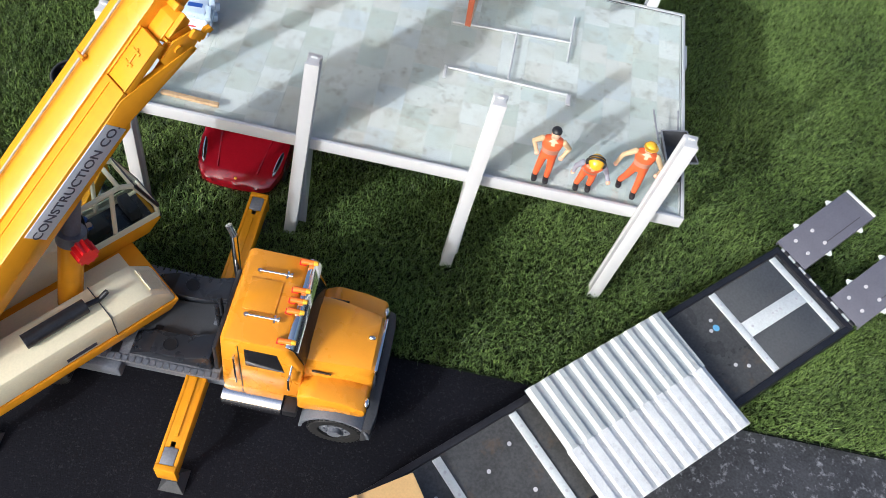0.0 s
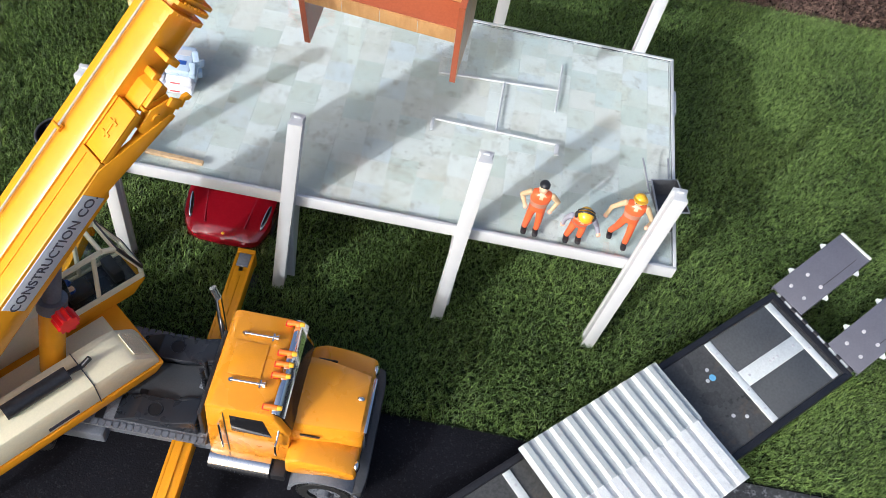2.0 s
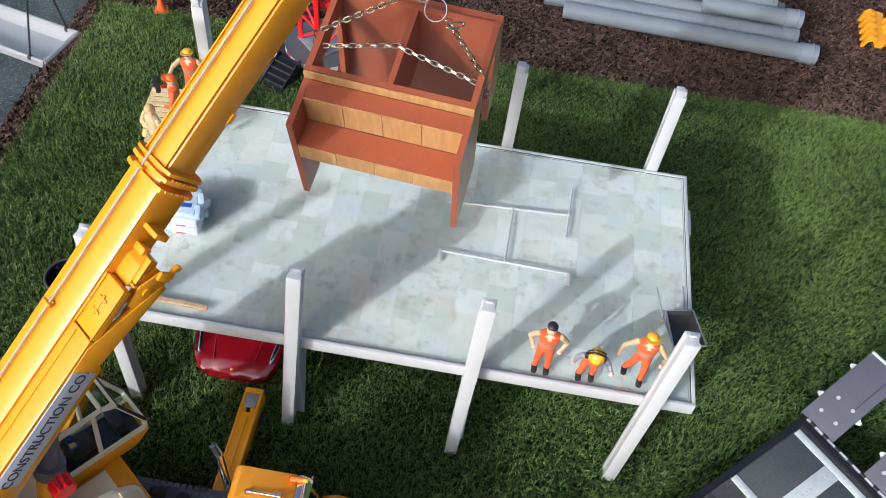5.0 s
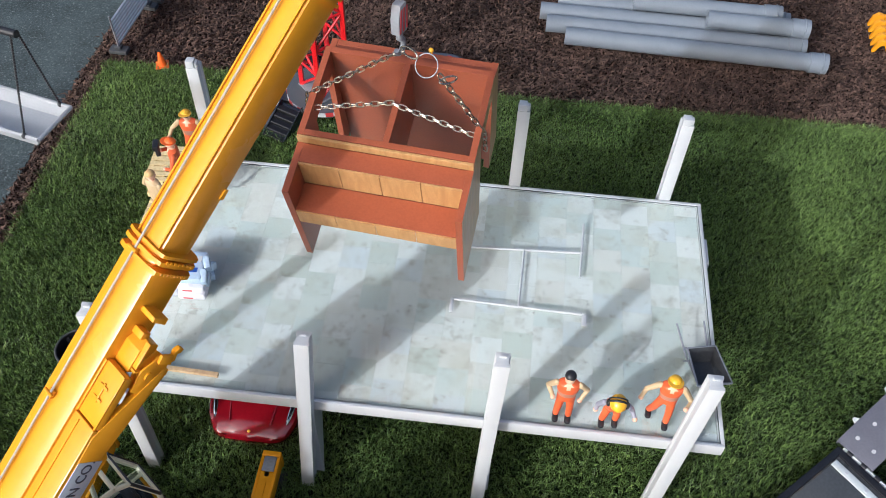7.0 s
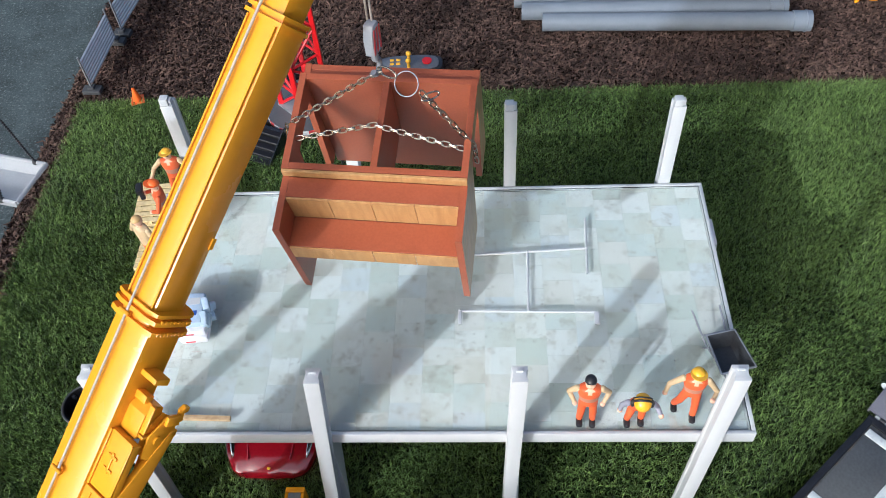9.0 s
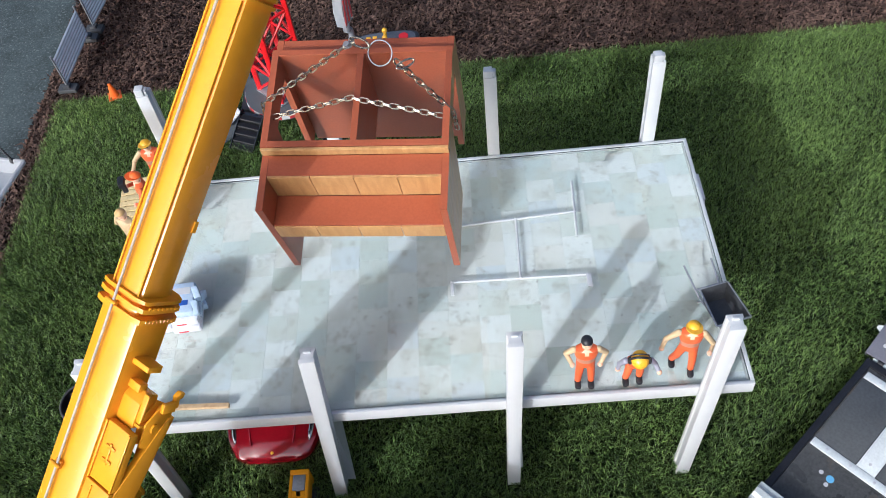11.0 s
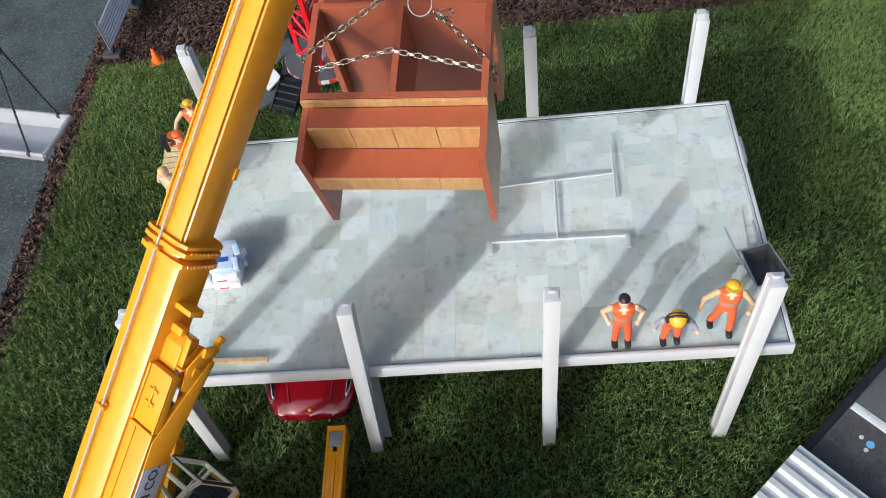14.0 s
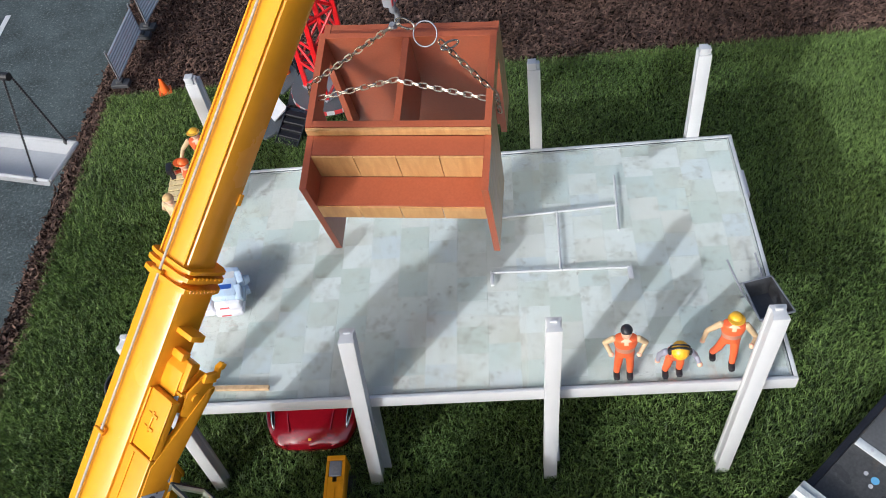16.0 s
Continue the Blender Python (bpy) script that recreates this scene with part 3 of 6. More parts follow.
# cab
cab_bm = prism([(-0.412, 0.060), (-0.408, 0.138), (-0.424, 0.182), (-0.432, 0.1855), (-0.492, 0.1855), (-0.498, 0.180), (-0.503, 0.060)], -0.0585, 0.0585, 0.004)
cab = part("cab", cab_bm, CAB_YELLOW, truck, "yellow cab with rounded edges")
part("windscreen", prism([(-0.4065, 0.141), (-0.4085, 0.139), (-0.4245, 0.178), (-0.4225, 0.180)], -0.051, 0.051, 0.0008), DARK_GLASS, cab, "dark windscreen")
visor = prism([(-0.4165, 0.1800), (-0.4130, 0.1785), (-0.4215, 0.1885), (-0.4275, 0.1880)], -0.0565, 0.0565, 0.001)
part("sun_visor", visor, CHROME, cab, "silver sun visor")
for s in (-1, 1):
    part("side_window", prism([(-0.428, 0.128), (-0.436, 0.168), (-0.472, 0.168), (-0.472, 0.128)], s * 0.0578, s * 0.0592, 0.0005), DARK_GLASS, cab)
    part("door_seam", prism([(-0.478, 0.066), (-0.478, 0.172), (-0.4792, 0.172), (-0.4792, 0.066)], s * 0.0580, s * 0.0589), BLACK, cab)
    part("grab_rail", rod((-0.4835, s * 0.0625, 0.085), (-0.4835, s * 0.0625, 0.150), 0.0014, bm=rod((-0.4835, s * 0.058, 0.15), (-0.4835, s * 0.0625, 0.15), 0.0014)), CHROME, cab)
    mirror = box(-0.4215, -0.4185, s * 0.070 - 0.005, s * 0.070 + 0.005, 0.118, 0.146, 0.0015)
    rod((-0.420, s * 0.0575, 0.115), (-0.420, s * 0.070, 0.120), 0.0013, bm=mirror)
    rod((-0.420, s * 0.0575, 0.150), (-0.420, s * 0.070, 0.143), 0.0013, bm=mirror)
    part("mirror", mirror, CHROME, cab, "chrome door mirror")
    horn = rod((-0.477, s * 0.028, 0.1895), (-0.446, s * 0.028, 0.1905), 0.0013, 0.0015)
    rod((-0.446, s * 0.028, 0.1905), (-0.440, s * 0.028, 0.191), 0.0016, 0.0040, bm=horn)
    rod((-0.446, s * 0.028 - 0.0045, 0.1905), (-0.446, s * 0.028 + 0.0045, 0.1905), 0.0014, bm=horn)
    rod((-0.477, s * 0.028, 0.185), (-0.477, s * 0.028, 0.1900), 0.0026, bm=horn)
    part("air_horn", horn, CHROME, cab, "chrome roof horn")
for y in (-0.050, -0.0135, 0.0, 0.0135, 0.050):
    lamp = rod((-0.436, y, 0.1895), (-0.4215, y, 0.1905), 0.0036, 0.0028, sides=14)
    ball((-0.4215, y, 0.1905), 0.0028, bm=lamp)
    lp = part("marker_lamp", lamp, LENS_ORANGE, cab, "amber roof lamp")
    part("lamp_base", box(-0.438, -0.430, y - 0.003, y + 0.003, 0.1852, 0.1885, 0.0005), RED, lp)
    part("bulb", rod((-0.4220, y, 0.1905), (-0.4172, y, 0.1908), 0.0031, 0.0024, sides=12), HELMET, lp, "yellow lamp front")
roof_panel = box(-0.484, -0.448, -0.020, 0.020, 0.1853, 0.1870, 0.0008)
part("roof_panel", roof_panel, CAB_YELLOW, cab)
# bonnet and wings
hood = bmesh.new()
sec = []
for x, hw, zt, zs in ((-0.411, 0.0475, 0.143, 0.122), (-0.385, 0.0465, 0.1425, 0.120), (-0.350, 0.042, 0.1375, 0.116), (-0.336, 0.040, 0.134, 0.113), (-0.332, 0.038, 0.128, 0.110)):
    sec.append([hood.verts.new((x, y, z)) for y, z in ((-hw, 0.070), (-hw, zs), (-hw * 0.86, zt - 0.006), (-hw * 0.55, zt), (hw * 0.55, zt), (hw * 0.86, zt - 0.006), (hw, zs), (hw, 0.070))])
for a, c in zip(sec, sec[1:]):
    for i in range(7):
        hood.faces.new((a[i], a[i + 1], c[i + 1], c[i]))
hood.faces.new(sec[0])
hood.faces.new(sec[-1])
bonnet = part("bonnet", hood, CAB_YELLOW, truck, "yellow bonnet with a shield badge")
part("badge", ball((-0.342, 0, 0.1385), 0.0036, (1.2, 0.8, 0.7)), CHROME, bonnet)
grille = box(-0.3325, -0.3285, -0.034, 0.034, 0.068, 0.127, 0.001)
g = part("grille", grille, CHROME, truck, "chrome radiator grille")
for i in range(7):
    part("grille_bar", box(-0.3288, -0.3275, -0.030, 0.030, 0.074 + i * 0.007, 0.077 + i * 0.007), BLACK, g)
for s in (-1, 1):
    wing = bmesh.new()
    n = 12
    for w0, w1, rad, th in ((0.043, 0.081, 0.043, 0.004),):
        pr = [(-0.365 + rad * math.cos(math.pi * i / n), 0.034 + rad * math.sin(math.pi * i / n)) for i in range(n + 1)]
        pr += [(-0.365 + (rad - th) * math.cos(math.pi * i / n), 0.034 + (rad - th) * math.sin(math.pi * i / n)) for i in range(n, -1, -1)]
        prism(pr, min(s * w0, s * w1), max(s * w0, s * w1), 0.0006, bm=wing)
    part("mudguard", wing, CHASSIS, truck, "grey mudguard")
    fend = prism([(-0.412, 0.070), (-0.412, 0.100), (-0.395, 0.112), (-0.360, 0.108), (-0.333, 0.098), (-0.331, 0.082), (-0.340, 0.0785), (-0.365, 0.0785), (-0.40, 0.070)], min(s * 0.038, s * 0.074), max(s * 0.038, s * 0.074), 0.005)
    fd = part("wing", fend, CAB_YELLOW, truck, "rounded yellow front wing")
    part("headlamp", ball((-0.3335, s * 0.060, 0.092), 0.0075, (0.6, 1, 1)), CHROME, fd, "round clear headlamp")
    tank = rod((-0.500, s * 0.064, 0.050), (-0.430, s * 0.064, 0.050), 0.0145, sides=24)
    tk = part("fuel_tank", tank, CHROME, truck, "ribbed chrome fuel tank")
    for i in range(15):
        part("tank_band", rod((-0.4985 + i * 0.0047, s * 0.064, 0.050), (-0.4965 + i * 0.0047, s * 0.064, 0.050), 0.0151, sides=24), CHROME, tk)
    part("step", box(-0.428, -0.412, s * 0.066 - 0.010, s * 0.066 + 0.010, 0.045, 0.060, 0.001), BLACK, truck)
    part("side_badge", box(-0.400, -0.378, s * 0.0473 - 0.0006, s * 0.0473 + 0.0006, 0.121, 0.1245), BLACK, bonnet)
part("bumper", prism([(-0.3335, -0.082), (-0.322, -0.078), (-0.319, -0.060), (-0.319, 0.060), (-0.322, 0.078), (-0.3335, 0.082)], 0.026, 0.062, 0.002, "z"), DARK_GREY, truck, "dark grey front bumper")
# outriggers
for x in (-0.533, -0.752):
    for s, reach in ((-1, 0.166), (1, 0.204)):
        arm = prism([(x - 0.010, 0.058), (x + 0.010, 0.058), (x + 0.010, 0.066), (x - 0.010, 0.066)], min(s * 0.052, s * (reach - 0.02)), max(s * 0.052, s * (reach - 0.02)), 0.001)
        for e in (-1, 1):
            prism([(x + e * 0.010 - 0.002, 0.044), (x + e * 0.010 + 0.002, 0.044), (x + e * 0.010 + 0.002, 0.0665), (x + e * 0.010 - 0.002, 0.0665)], min(s * 0.052, s * reach), max(s * 0.052, s * reach), 0.0006, bm=arm)
        o = part("outrigger", arm, YELLOW, truck, "yellow outrigger arm")
        part("arm_head", box(x - 0.0118, x + 0.0118, min(s * reach, s * (reach + 0.007)), max(s * reach, s * (reach + 0.007)), 0.036, 0.0675, 0.001), YELLOW, o)
        part("arm_rail", box(x - 0.0022, x + 0.0022, min(s * 0.056, s * (reach - 0.034)), max(s * 0.056, s * (reach - 0.034)), 0.0661, 0.0678, 0.0005), YELLOW, o)
        plate_bm = box(x - 0.0078, x + 0.0078, s * (reach - 0.010) - 0.010, s * (reach - 0.010) + 0.010, 0.0600, 0.0672, 0.0012)
        box(x - 0.0034, x + 0.0034, s * (reach - 0.022) - 0.006, s * (reach - 0.022) + 0.006, 0.0600, 0.0660, 0.0008, plate_bm)
        part("latch", plate_bm, GREY_METAL, o, "grey stepped latch plate")
        leg = rod((x, s * (reach - 0.004), 0.010), (x, s * (reach - 0.004), 0.045), 0.005)
        part("leg", leg, DARK_GREY, o)
        foot = bmesh.new()
        bmesh.ops.create_cone(foot, cap_ends=True, segments=4, radius1=0.021, radius2=0.008, depth=0.012)
        merge(None, foot, Matrix.Translation((x, s * (reach - 0.004), 0.0065)) @ Matrix.Rotation(math.pi / 4, 4, "Z"))
        part("foot_pad", foot, DARK_GREY, o, "dark pyramid foot pad", smooth=False)

# ---- slewing crane on the truck: local x runs along the boom's heading ----
crane = thing("mobile_crane", pose(-0.665, -0.209, 0, 0, 0, 51.6), "yellow and cream slewing toy crane with a raised telescopic boom", "toy crane")
part("turntable", rod((0, 0, 0.0832), (0, 0, 0.097), 0.052, sides=48), DARK_GREY, crane, "grey turntable")
house = prism([(-0.175, 0.0975), (0.050, 0.0975), (0.062, 0.108), (0.062, 0.112), (-0.175, 0.112)], -0.070, 0.070, 0.002)
part("base_frame", house, YELLOW, crane, "yellow crane base frame")
cover = prism([(-0.175, 0.1125), (0.060, 0.1125), (0.056, 0.128), (0.034, 0.150), (0.018, 0.153), (-0.175, 0.153)], -0.069, -0.020, 0.004)
cv = part("engine_cover", cover, CREAM, crane, "cream engine cover with vents")
for i in range(9):
    part("vent_rib", prism([(0.0352 + i * 0.0021, 0.1500 - i * 0.0022), (0.0364 + i * 0.0021, 0.1505 - i * 0.0022), (0.0372 + i * 0.0021, 0.1478 - i * 0.0022), (0.036 + i * 0.0021, 0.1473 - i * 0.0022)], -0.062, -0.030), CREAM, cv)
part("cover_seam", box(-0.0165, -0.0153, -0.0695, -0.0205, 0.1128, 0.1536), DARK_GREY, cv)
part("maker_mark", box(-0.075, -0.040, -0.0697, -0.0689, 0.120, 0.1255), INK, cv, "dark bar of illegible lettering")
house2 = prism([(-0.175, 0.1125), (0.004, 0.1125), (-0.002, 0.150), (-0.026, 0.172), (-0.175, 0.176)], 0.030, 0.070, 0.004)
part("rear_house", house2, CREAM, crane, "cream rear housing")
part("counterweight", box(-0.215, -0.176, -0.072, 0.072, 0.100, 0.165, 0.006), CREAM, crane)
part("inner_deck", box(-0.170, 0.040, -0.0195, 0.0195, 0.1125, 0.1195, 0.001), CREAM, crane)
muffler = rod((-0.100, -0.045, 0.163), (-0.030, -0.045, 0.163), 0.0085, sides=20)
rod((-0.030, -0.045, 0.163), (-0.014, -0.045, 0.160), 0.003, bm=muffler)
rod((-0.014, -0.045, 0.160), (-0.004, -0.045, 0.166), 0.003, bm=muffler)
part("exhaust", muffler, BLACK, crane, "black exhaust silencer")
# operator's cabin: cream frame with clear panes
y0, y1 = 0.026, 0.086
cabin = part("operator_cabin", prism([(-0.022, 0.1125), (0.060, 0.1125), (0.080, 0.128), (0.076, 0.132), (-0.022, 0.132)], y0, y1, 0.002), YELLOW, crane, "glazed operator's cabin with cream frame")
cabin.matrix_local = Matrix.Translation((0.026, 0.0050, -0.0170)) @ Matrix.Diagonal((0.97, 0.80, 1.15, 1))
fr = bmesh.new()
for a, c in (((-0.024, 0.132), (-0.024, 0.202)), ((0.077, 0.132), (0.077, 0.150)), ((0.077, 0.150), (0.056, 0.197)), ((0.020, 0.132), (0.030, 0.204))):
    for y in (y0 + 0.003, y1 - 0.003):
        rod((a[0], y, a[1]), (c[0], y, c[1]), 0.0030, sides=10, bm=fr)
for y in (y0 + 0.003, y1 - 0.003):
    rod((-0.024, y, 0.202), (0.040, y, 0.205), 0.0032, sides=10, bm=fr)
    rod((0.040, y, 0.205), (0.056, y, 0.197), 0.0032, sides=10, bm=fr)
    rod((-0.024, y, 0.134), (0.077, y, 0.134), 0.0032, sides=10, bm=fr)
for x, z in ((-0.024, 0.202), (0.040, 0.205), (0.056, 0.197), (0.077, 0.150)):
    rod((x, y0 + 0.003, z), (x, y1 - 0.003, z), 0.0028, sides=10, bm=fr)
part("cabin_frame", fr, CREAM, cabin, "cream window frame")
for x, z in ((0.057, 0.1985), (0.0795, 0.150), (0.080, 0.131)):
    part("window_seal", rod((x, y0 + 0.001, z), (x, y1 - 0.001, z), 0.0016, sides=8), BLACK, cabin)
for nm, pr in (("roof_pane", [(-0.022, 0.2030), (0.040, 0.2060), (0.040, 0.2066), (-0.022, 0.2036)]), ("front_pane", [(0.077, 0.150), (0.056, 0.197), (0.0566, 0.1973), (0.0776, 0.1503)]), ("lower_pane", [(0.077, 0.134), (0.077, 0.150), (0.0776, 0.150), (0.0776, 0.134)])):
    pane = part(nm, prism(pr, y0 + 0.004, y1 - 0.004), GLASS, cabin, "clear pane", smooth=False)
    pane.visible_shadow = False
for y in (y0 + 0.0025, y1 - 0.0031):
    pane = part("side_pane", prism([(-0.022, 0.134), (0.077, 0.134), (0.077, 0.150), (0.056, 0.197), (0.040, 0.205), (-0.022, 0.202)], y, y + 0.0006), GLASS, cabin, "clear pane", smooth=False)
    pane.visible_shadow = False
part("cabin_floor", box(-0.019, 0.072, y0 + 0.004, y1 - 0.004, 0.1322, 0.1332), GLOSS_BLACK, cabin, "black cabin floor", smooth=False)
part("console", box(0.046, 0.060, y0 + 0.012, y1 - 0.012, 0.1334, 0.150, 0.002), BLACK, cabin)
for y in (y0 - 0.0004, y1 + 0.0004):
    part("pillar_seal", rod((0.0785, y, 0.150), (0.0575, y, 0.1985), 0.0020, sides=8), BLACK, cabin)
    part("sill_strip", box(-0.024, 0.077, y - 0.0012, y + 0.0012, 0.1335, 0.1420, 0.0005), CREAM, cabin, "cream sill under the side window", smooth=False)
seat = box(-0.008, 0.022, 0.042, 0.070, 0.1334, 0.145, 0.003)
box(-0.012, -0.004, 0.042, 0.070, 0.145, 0.180, 0.003, seat)
part("seat", seat, BLACK, cabin)

# boom: local frame with x along the boom, z out of its upper face
E = radians(41.6)
BOOM_M = Matrix.Translation((0.0667, 0.0156, 0.4245)) @ Matrix.Rotation(-E, 4, "Y") @ Matrix.Scale(1.067, 4)


def section(x0, x1, hw, h, bevel=0.0015):
    """A boom section: flat top with rounded shoulders and a narrower rounded belly."""
    out = [(-hw, -0.0062), (-hw * 0.95, -0.0026), (-hw * 0.62, 0), (hw * 0.62, 0), (hw * 0.95, -0.0026), (hw, -0.0062), (hw, -h * 0.74), (hw * 0.90, -h * 0.90), (hw * 0.60, -h * 0.985), (0, -h),
           (-hw * 0.60, -h * 0.985), (-hw * 0.90, -h * 0.90), (-hw, -h * 0.74)]
    return prism(out, x0, x1, 0, "x")


boom = part("boom", section(-0.36, 0.137, 0.0200, 0.0395), YELLOW, crane, "yellow telescopic boom, raised")
boom.matrix_local = BOOM_M
part("inner_section", section(0.137, 0.384, 0.0166, 0.0335), YELLOW, boom)
part("tip_section", section(0.384, 0.480, 0.0142, 0.0290), YELLOW, boom)
for x, hw, w in ((0.1335, 0.0248, 0.004), (0.1425, 0.0245, 0.0035), (0.1490, 0.0238, 0.003), (0.3760, 0.0195, 0.003), (0.3815, 0.0192, 0.003)):
    col = section(x, x + w, hw, 0.0440 if x < 0.2 else 0.0375)
    bmesh.ops.translate(col, verts=col.verts, vec=(0, 0, 0.0030))
    part("collar", col, YELLOW, boom)
bolts = bmesh.new()
for i in range(9):
    y, z = -0.0243 - 0.0002 * i, -0.004 - i * 0.0040
    if i < 7:
        rod((0.1470, y, z), (0.1470, y - 0.0016, z), 0.0012, sides=6, bm=bolts)
part("collar_bolts", bolts, YELLOW, boom)
for i in range(8):
    part("collar_notch", box(0.1352, 0.1362 + 0.0014, -0.0256, -0.0247, -0.0055 - i * 0.0036, -0.0035 - i * 0.0036, 0.0002), YELLOW, boom, smooth=False)
for y in (-0.0138, 0.0138):
    part("edge_bead", box(0.152, 0.375, y - 0.0007, y + 0.0007, -0.0006, 0.0006), YELLOW, boom)
part("side_tag", box(0.205, 0.214, -0.0176, -0.0160, -0.0300, -0.0265), YELLOW, boom)
for x in (0.0, 0.1396, -0.15, -0.29):
    eye_bm = box(x - 0.0035, x + 0.0035, 0.0015, 0.0085, 0.0001, 0.0030, 0.0006)
    rod((x, -0.0005, 0.0045), (x, 0.0105, 0.0045), 0.0016, sides=10, bm=eye_bm)
    part("rope_guide", eye_bm, YELLOW, boom)
rope_bm = rod((-0.36, 0.005, 0.0036), (0.486, 0.0035, 0.0036), 0.0011, sides=8)
part("hoist_rope", rope_bm, ROPE, boom, "twisted grey hoist rope along the boom")
tip = prism([(0.4805, -0.036), (0.4805, 0.0), (0.497, 0.004), (0.512, -0.010), (0.506, -0.036)], -0.015, 0.015, 0.003)
head_part = part("boom_head", tip, YELLOW, boom)
part("sheave", rod((0.496, -0.017, -0.010), (0.496, -0.008, -0.010), 0.013, sides=28), DARK_GREY, head_part)
# stowed jib and brackets on the boom's flank
fl = prism([(-0.36, -0.004), (0.003, -0.004), (0.001, -0.014), (-0.027, -0.036), (-0.36, -0.046)], -0.047, -0.0197, 0.0012)
flank = part("stowed_jib", fl, YELLOW, boom, "yellow stowed jib with a grey name plate")
part("jib_seam", box(-0.355, 0.000, -0.0290, -0.0280, -0.0042, -0.0030), YELLOW, flank)
tray_bm = box(0.0035, 0.053, -0.0470, -0.0197, -0.0125, -0.0060, 0.0006)
for y in (-0.0460, -0.0207):
    box(0.0035, 0.053, y - 0.0009, y + 0.0009, -0.0060, -0.0042, 0.0003, tray_bm)
part("jib_panel", tray_bm, YELLOW, flank)
mk = box(0.020, 0.038, -0.0332, -0.0308, -0.0060, -0.0046, 0.0005)
box(0.022, 0.0245, -0.0370, -0.0270, -0.0060, -0.0046, 0.0004, mk)
box(0.0335, 0.036, -0.0370, -0.0270, -0.0060, -0.0046, 0.0004, mk)
part("moulded_mark", mk, YELLOW, flank)
plate = part("name_plate", box(-0.157, -0.029, -0.0480, -0.0471, -0.0310, -0.0075, 0.0003), PLATE, flank, "grey plate with dark lettering")
flat_text("CONSTRUCTION CO.", 0.0132, INK, plate, Matrix.Translation((-0.093, -0.0483, -0.0193)) @ Matrix.Rotation(math.pi / 2, 4, "X"))
strut = prism([(-0.045, -0.0060), (-0.004, -0.0045), (0.063, -0.0455), (0.063, -0.0535), (-0.050, -0.0300)], -0.0500, -0.0440, 0.0006)
prism([(0.030, -0.0500), (0.063, -0.0480), (0.063, -0.0535), (-0.020, -0.0600), (-0.030, -0.0540)], -0.0300, -0.0250, 0.0006, bm=strut)
rod((0.0595, -0.0500, -0.0500), (0.0595, -0.0250, -0.0500), 0.0030, sides=12, bm=strut)
SHALLOW = Matrix.Translation((0, -0.0016, -0.0030)) @ Matrix.Diagonal((1, 0.92, 0.76, 1))
part("jib_strut", strut, YELLOW, boom, "yellow jib strut").matrix_local = SHALLOW
br = prism([(0.0535, -0.0125), (0.074, -0.0125), (0.082, -0.0200), (0.080, -0.0330), (0.066, -0.0360), (0.0535, -0.0300)], -0.0400, -0.0197, 0.0006)
bracket = part("pulley_bracket", br, YELLOW, boom)
bracket.matrix_local = SHALLOW
for y0, y1 in ((-0.0490, -0.0470), (-0.0420, -0.0402)):
    part("bracket_cheek", prism([(0.040, -0.0200), (0.060, -0.0180), (0.076, -0.0330), (0.071, -0.0480), (0.052, -0.0520), (0.036, -0.0380)], y0, y1, 0.0005), YELLOW, bracket)
part("cross_pin", rod((0.056, -0.0510, -0.0300), (0.056, -0.0225, -0.0300), 0.0040, sides=14), YELLOW, bracket)
part("pulley", rod((0.066, -0.0465, -0.0410), (0.066, -0.0425, -0.0410), 0.0075, sides=22), YELLOW, bracket)
part("bracket_ear", prism([(0.070, -0.0300), (0.078, -0.0290), (0.079, -0.0440), (0.070, -0.0470)], -0.0530, -0.0495, 0.0005), YELLOW, bracket)
part("bracket_fork", prism([(0.060, -0.0130), (0.084, -0.0130), (0.084, -0.0165), (0.064, -0.0165)], -0.0462, -0.0405, 0.0005), YELLOW, bracket)
part("bracket_hook", prism([(0.0720, -0.0470), (0.0820, -0.0440), (0.0860, -0.0480), (0.0850, -0.0540), (0.0810, -0.0530), (0.0800, -0.0490), (0.0730, -0.0510)], -0.0520, -0.0470, 0.0005), YELLOW, bracket)
part("bracket_rib", box(0.0560, 0.0585, -0.0462, -0.0400, -0.0460, -0.0140, 0.0004), YELLOW, bracket)
part("bracket_web", prism([(0.0405, -0.0375), (0.0555, -0.0200), (0.0575, -0.0215), (0.0430, -0.0400)], -0.0468, -0.0422, 0.0004), YELLOW, bracket)
part("bracket_lug", box(0.080, 0.0865, -0.0330, -0.0197, -0.0240, -0.0140, 0.0007), YELLOW, bracket)
part("wedge_stop", prism([(0.100, -0.0100), (0.1045, -0.0100), (0.1045, -0.0240), (0.0985, -0.0240)], -0.0370, -0.0196, 0.0005), YELLOW, boom)
# invented plate on the boom's hidden side; it only widens the cast shadow
added_flank = prism([(-0.30, -0.036), (-0.030, -0.036), (-0.012, -0.050), (-0.030, -0.072), (-0.30, -0.080)], 0.0180, 0.040, 0.002)
part("added_shadow_plate", added_flank, YELLOW, boom)
